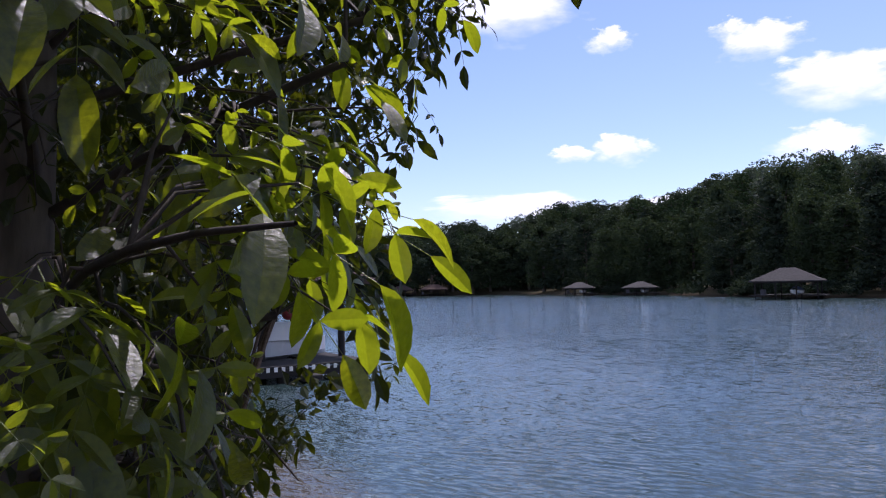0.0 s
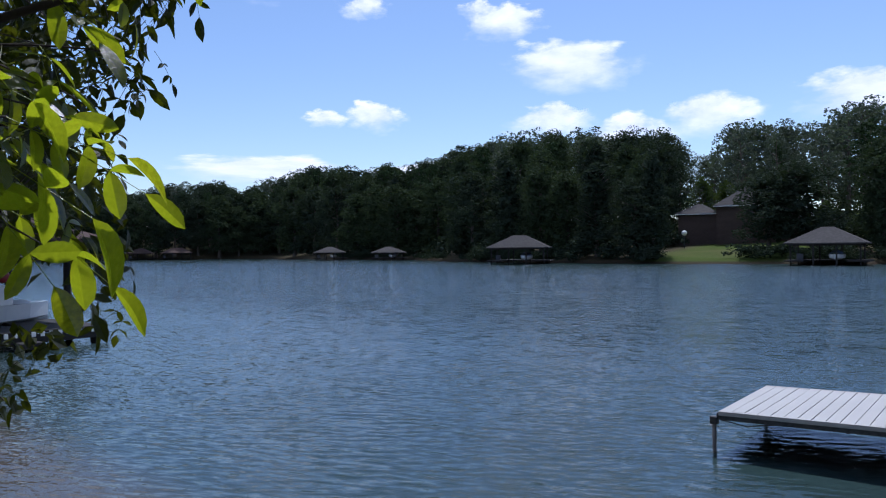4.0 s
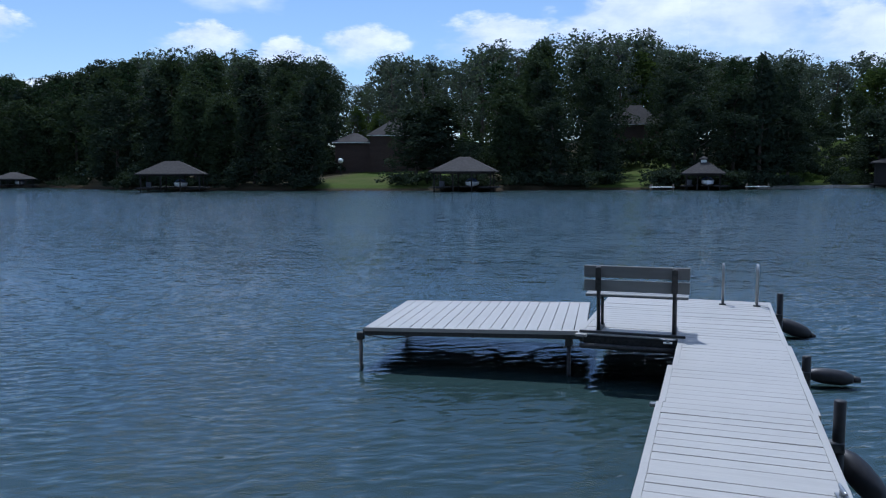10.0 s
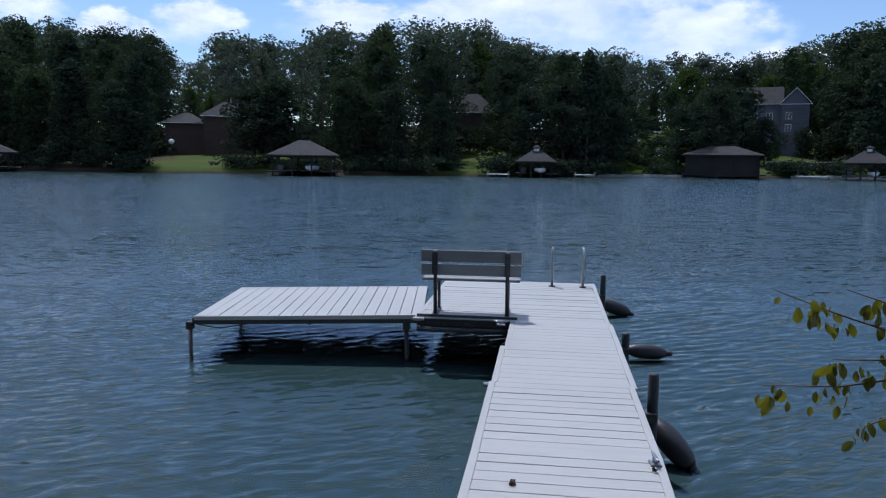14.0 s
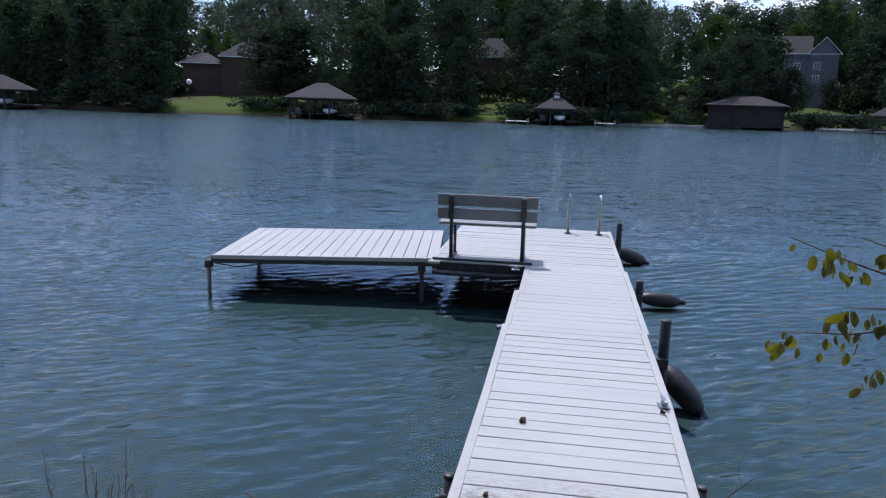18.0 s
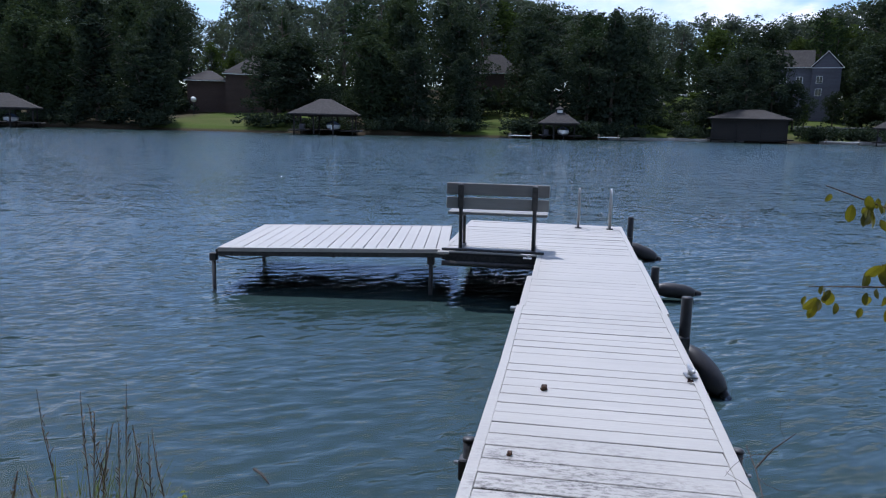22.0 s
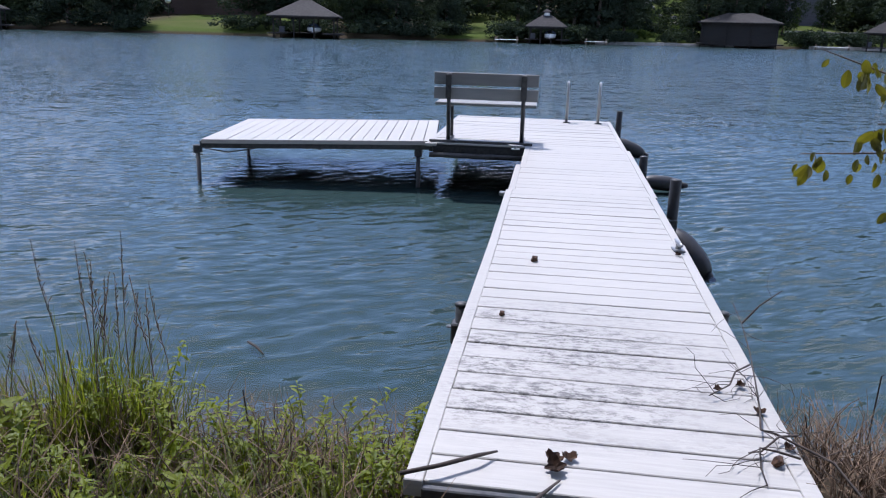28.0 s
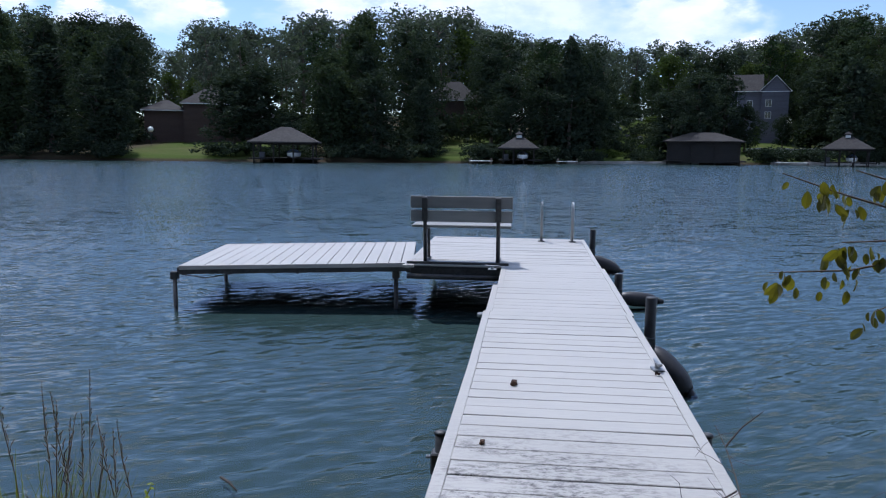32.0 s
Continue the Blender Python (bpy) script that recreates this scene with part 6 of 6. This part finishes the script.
# ---- bank plants ----
def blades(rng, spots, hmin, hmax, w, bend=0.5, seg=4):
    """Grass blades: narrow arching strips standing at the given spots; arrays."""
    V, F, o = [], [], 0
    for x, y, z in spots:
        h = rng.uniform(hmin, hmax)
        a = rng.uniform(0, 6.283)
        b = rng.uniform(0.1, bend) * h
        dx, dy = math.cos(a), math.sin(a)
        for i in range(seg + 1):
            u = i / seg
            ww = w * (1 - u) ** 0.6 * 0.5 + 0.0004
            px, py, pz = x + dx * b * u * u, y + dy * b * u * u, z + h * u * (1 - 0.18 * u * b / h)
            V += [(px - dy * ww, py + dx * ww, pz), (px + dy * ww, py - dx * ww, pz)]
        for i in range(seg):
            k = o + 2 * i
            F.append((k, k + 1, k + 3, k + 2))
        o += 2 * (seg + 1)
    return np.array(V), np.array(F)


rng = random.Random(55)


def spots_in(n, x0, x1, y0, y1):
    out = []
    while len(out) < n:
        x, y = rng.uniform(x0, x1), rng.uniform(y0, y1)
        if y < near_shore(x) + 0.02 and not (-0.66 < x < 0.66 and y > -0.03):
            out.append((x, y, land_z(x, y) - 0.03))
    return out


turf = new("grass", raw_mesh("grass", *blades(rng, spots_in(2400, -4.0, -0.68, -0.3, 1.1) + spots_in(2200, -3.2, -0.5, -0.5, 0.5), 0.06, 0.2, 0.006, 1.0), M_GRASS))
tagged(turf, "rough green grass and low weeds on the near bank", "grass", kind="stuff")
straw = new("dry_grass", raw_mesh("dry_grass", *blades(rng, spots_in(2600, 0.66, 2.2, -0.3, 1.3) + spots_in(1500, -3.2, -0.5, -0.4, 0.95), 0.1, 0.3, 0.005, 1.1), M_DRY))
tagged(straw, "tangled brown dry grass on the near bank", "dry grass", kind="stuff")


def grass_clump(x, y, n, hmin, hmax, label, stalk):
    sp = [(x + rng.gauss(0, 0.075), y + rng.gauss(0, 0.08)) for _ in range(n)]
    ob = thing("grass_clump", label, "grass clump", "tall grass clumps on the bank", pose(0, 0, 0))
    under("tuft", raw_mesh("tuft", *blades(rng, [(a, b, land_z(a, b) - 0.03) for a, b in sp], hmin, hmax, 0.005, 0.5, 5), M_GRASS), ob)
    dead = [(x + rng.gauss(0, 0.09), y + rng.gauss(0, 0.08)) for _ in range(n // 2)]
    under("dry_tuft", raw_mesh("dry_tuft", *blades(rng, [(a, b, land_z(a, b) - 0.03) for a, b in dead], hmin * 0.6, hmax * 0.75, 0.006, 0.8, 4), M_DRY), ob, "withered brown blades")
    for k in range(6):
        a, b = sp[k][0], sp[k][1]
        h = stalk * rng.uniform(0.75, 1.0)
        dx = rng.uniform(-0.12, 0.12)
        z = land_z(a, b)
        tv, tf = tube_arrays([(a, b, z), (a + dx * 0.4, b, z + h * 0.6), (a + dx * 0.8, b + 0.01, z + h * 0.82), (a + dx, b + 0.02, z + h)], [0.002, 0.0016, 0.0018, 0.0008], 5)
        V, F, o = [np.array([tuple(q) for q in tv])], [tuple(int(i) for i in f) for f in tf], len(tv)
        for i in range(18):          # loose spikelets along the upper third
            u = i / 17
            p = Vector((a + dx * (0.55 + 0.45 * u), b + 0.01 + 0.01 * u, z + h * (0.66 + 0.34 * u)))
            w = rng.uniform(0, 6.283)
            e = p + Vector((math.cos(w), math.sin(w), 1.6)) * rng.uniform(0.008, 0.02) * (1.25 - u)
            lv, lf = tube_arrays([p, p.lerp(e, 0.6), e], [0.0006, 0.002, 0.0006], 4)
            V.append(np.array([tuple(q) for q in lv])); F += [tuple(int(i) + o for i in f) for f in lf]; o += len(lv)
        under("seed_stalk", raw_mesh("seed_stalk", np.concatenate(V), F, M_DRY, True), ob, "brown dry seed stalk")
    return ob


grass_clump(-1.84, 0.48, 320, 0.16, 0.62, "tall green grass clump with brown seed stalks", 0.95)
grass_clump(-1.7, 0.52, 240, 0.14, 0.52, "tall green grass clump with brown seed stalks", 0.8)
grass_clump(-2.08, 0.42, 70, 0.18, 0.45, "tall green grass clump with brown seed stalks", 0.6)
grass_clump(-2.6, 0.4, 70, 0.2, 0.42, "tall green grass clump with brown seed stalks", 0.55)
grass_clump(-3.1, 0.35, 70, 0.2, 0.5, "tall green grass clump with brown seed stalks", 0.6)

weed_leaf = [blade(0.06, 0.026, 0.2, 0.3, 5), blade(0.045, 0.024, 0.3, 0.1, 5)]


def weed(x, y, h, n, lean=0.0, big=1.0):
    """A leafy weed: one bent stem with small leaves in pairs and side shoots."""
    z = land_z(x, y)
    ob = thing("weed_plant", "bright green leafy weed growing on the bank", "weed", "weeds on the bank", pose(x, y, z - 0.02, 0, 0, 0))
    V, F, o = [], [], 0
    for k in range(n):
        a = rng.uniform(0, 6.283)
        hh = h * rng.uniform(0.6, 1.0)
        tip = Vector((lean + 0.35 * hh * math.cos(a), 0.3 * hh * math.sin(a), hh))
        pts = [Vector((0, 0, 0)), tip * 0.5 + Vector((0, 0, 0.08 * hh)), tip]
        v, f = tube_arrays(pts, [0.003, 0.0022, 0.001], 4)
        under("stem", raw_mesh("stem", [tuple(q) for q in v], f, M_WEED, True), ob)
        m = max(10, int(hh * 95))
        for i in range(m):
            u = 0.2 + 0.8 * i / (m - 1)
            p = pts[0].lerp(pts[1], u * 2) if u < 0.5 else pts[1].lerp(pts[2], u * 2 - 1)
            lv, lf = weed_leaf[i % 2]
            M = np.array(Matrix.Translation(p) @ pose(0, 0, 0, rng.uniform(-20, 45), rng.uniform(-20, 20), i * 137.5) @ Matrix.Scale(big * rng.uniform(0.4, 0.9), 4))
            V.append(lv @ M[:3, :3].T + M[:3, 3]); F.append(lf + o); o += len(lv)
    under("foliage", raw_mesh("foliage", np.concatenate(V), np.concatenate(F), M_WEED), ob)
    return ob


for x, y, h, n in ((-1.35, 0.55, 0.34, 4), (-1.12, 0.72, 0.36, 4), (-0.98, 0.62, 0.26, 3), (-0.84, 0.5, 0.28, 3), (-0.72, 0.42, 0.30, 3), (-0.64, 0.15, 0.22, 3), (-1.5, 0.3, 0.25, 5), (-1.2, 0.35, 0.22, 5), (-1.9, 0.15, 0.24, 6),
                   (-2.2, 0.2, 0.26, 6), (-2.5, 0.3, 0.28, 6), (-1.7, 0.1, 0.2, 6), (-1.0, 0.25, 0.18, 5), (-2.4, 0.6, 0.3, 5), (-1.45, 0.75, 0.4, 3), (-2.8, 0.2, 0.3, 6)):
    weed(x, y, h, n)
for x, y, h, n, lean, big in ((-1.62, 0.75, 0.52, 1, 0.2, 0.8), (-1.66, 0.5, 0.55, 3, 0.02, 0.9), (-1.55, 0.42, 0.45, 3, 0.08, 1.0), (-1.25, 0.8, 0.36, 3, 0.12, 1.1), (-1.1, 0.85, 0.42, 2, 0.16, 0.9), (-0.86, 0.86, 0.32, 3, 0.02, 1.3), (-0.67, 0.42, 0.42, 4, 0.1, 1.0), (-1.95, 0.3, 0.3, 3, 0.0, 1.7), (-0.76, 0.2, 0.36, 4, 0.02, 1.1), (-1.78, 0.5, 0.5, 3, 0.05, 1.0), (-1.86, 0.4, 0.36, 3, 0.0, 1.5)):
    weed(x, y, h, n, lean, big)
for k in range(52):
    x, y, _ = spots_in(1, -3.0, -0.85, -0.3, 0.6 if k % 2 else 0.95)[0]
    weed(x, y, rng.uniform(0.08, 0.26), rng.choice((3, 4, 5)), 0.0, rng.choice((0.7, 1.0, 1.0, 1.5)))


def dry_stalk(x, y, h, head):
    """A bare standing stalk in the shallows, some with a nodding seed head."""
    z = land_z(x, y)
    ob = thing("dry_weed_stalk", "bare brown weed stalk standing at the water's edge", "weed stalk", "dry stalks at the water's edge", pose(x, y, z - 0.03))
    top = Vector((rng.uniform(-0.04, 0.04), rng.uniform(-0.04, 0.04), h))
    v, f = tube_arrays([Vector((0, 0, 0)), top * 0.5 + Vector((0.012, 0, 0)), top], [0.005, 0.004, 0.003], 5)
    under("stem", raw_mesh("stem", [tuple(q) for q in v], f, M_DARKTWIG, True), ob)
    if head:
        v, f = tube_arrays([top, top + Vector((0.05, 0.0, 0.03)), top + Vector((0.085, 0.0, -0.02)), top + Vector((0.095, 0, -0.07))], [0.0015, 0.0015, 0.006, 0.002], 6)
        under("seed_head", raw_mesh("seed_head", [tuple(q) for q in v], f, M_DARKTWIG, True), ob)


for x, y, h, head in ((1.16, 1.42, 0.56, True), (1.0, 1.3, 0.25, False), (1.35, 1.3, 0.3, False), (0.85, 1.15, 0.25, False), (-1.42, 0.85, 0.34, False), (-2.3, 0.55, 0.5, False), (-2.45, 0.6, 0.4, False), (-2.05, 0.7, 0.45, False), (-1.5, 0.9, 0.22, True)):
    dry_stalk(x, y, h, head)


def vine(pts, twigs, label):
    """A bare dark vine with thin crooked side twigs and a few withered leaves."""
    ob = thing("dead_vine", label, "vine", m=pose(0, 0, 0))
    P = [Vector(p) for p in pts]
    v, f = tube_arrays(P, np.linspace(0.0042, 0.0022, len(P)), 6)
    under("stem", raw_mesh("stem", [tuple(q) for q in v], f, M_DARKTWIG, True), ob)
    for k in range(twigs):
        i = rng.randrange(1, len(P))
        p = P[i - 1].lerp(P[i], rng.random())
        q = [p]
        d = Vector((rng.uniform(-1, 0.5), rng.uniform(-0.6, 0.6), rng.uniform(0.0, 0.35)))
        for s in range(4):
            d = (d + Vector((rng.uniform(-0.6, 0.6), rng.uniform(-0.6, 0.6), rng.uniform(-0.45, 0.3)))).normalized()
            n = q[-1] + d * 0.055
            n.z = max(n.z, deck_top(max(n.y, 0)) + 0.006)
            q.append(n)
        tv, tf = tube_arrays(q, [0.0014, 0.0012, 0.001, 0.0008, 0.0006], 4)
        under("side_twig", raw_mesh("side_twig", [tuple(a) for a in tv], tf, M_DARKTWIG, True), ob)
    return ob


vine([(0.70, 0.10, 0.62), (0.60, 0.3, 0.71), (0.475, 0.434, 0.715), (0.43, 0.445, 0.72), (0.463, 0.585, 0.715), (0.503, 0.81, 0.71), (0.545, 1.08, 0.715), (0.578, 1.36, 0.72), (0.57, 1.52, 0.76)], 16, "bare dark vine crawling over the pier's edge")
vine([(0.54, 0.447, 0.71), (0.475, 0.41, 0.72), (0.404, 0.325, 0.712), (0.363, 0.309, 0.712)], 8, "tangled bare twigs on the pier's edge")
vine([(0.508, 0.304, 0.712), (0.44, 0.3, 0.73), (0.40, 0.33, 0.72), (0.38, 0.23, 0.712), (0.376, 0.143, 0.71)], 4, "tangled bare twigs on the pier's edge")
vine([(0.518, 0.968, 0.71), (0.44, 0.85, 0.73), (0.40, 0.75, 0.722), (0.321, 0.685, 0.706)], 6, "thin curling twig lying on the pier")
vine([(0.58, 1.38, 0.72), (0.66, 1.45, 0.78), (0.76, 1.5, 0.84)], 2, "thin bare twig rising beside the pier")
rs = random.Random(91)
V, F, o = [], [], 0
for k in range(600):
    right = k % 3
    x = 0.7 + 1.5 * rs.random() ** 1.5 if right else rs.uniform(-2.2, -0.65)
    y = rs.uniform(0.0, 1.25) if right else rs.uniform(0.1, 0.95)
    z = land_z(x, y)
    q = [Vector((x, y, z))]
    d = Vector((rs.uniform(-0.5, 0.5), rs.uniform(-0.5, 0.5), 1)).normalized()
    for s in range(5):
        d = (d + Vector((rs.uniform(-0.5, 0.5), rs.uniform(-0.5, 0.5), rs.uniform(-0.35, 0.1)))).normalized()
        q.append(q[-1] + d * rs.uniform(0.04, 0.085))
    tv, tf = tube_arrays(q, [0.0026, 0.0022, 0.002, 0.0016, 0.0012, 0.0008], 4)
    V += [tuple(a) for a in tv]; F += [tuple(a + o for a in b) for b in tf]; o += len(tv)
brush = new("dry_brush", raw_mesh("dry_brush", V, F, M_DRY, True))
tagged(brush, "brown leafless brush stems on the near bank", "dry brush", kind="stuff")
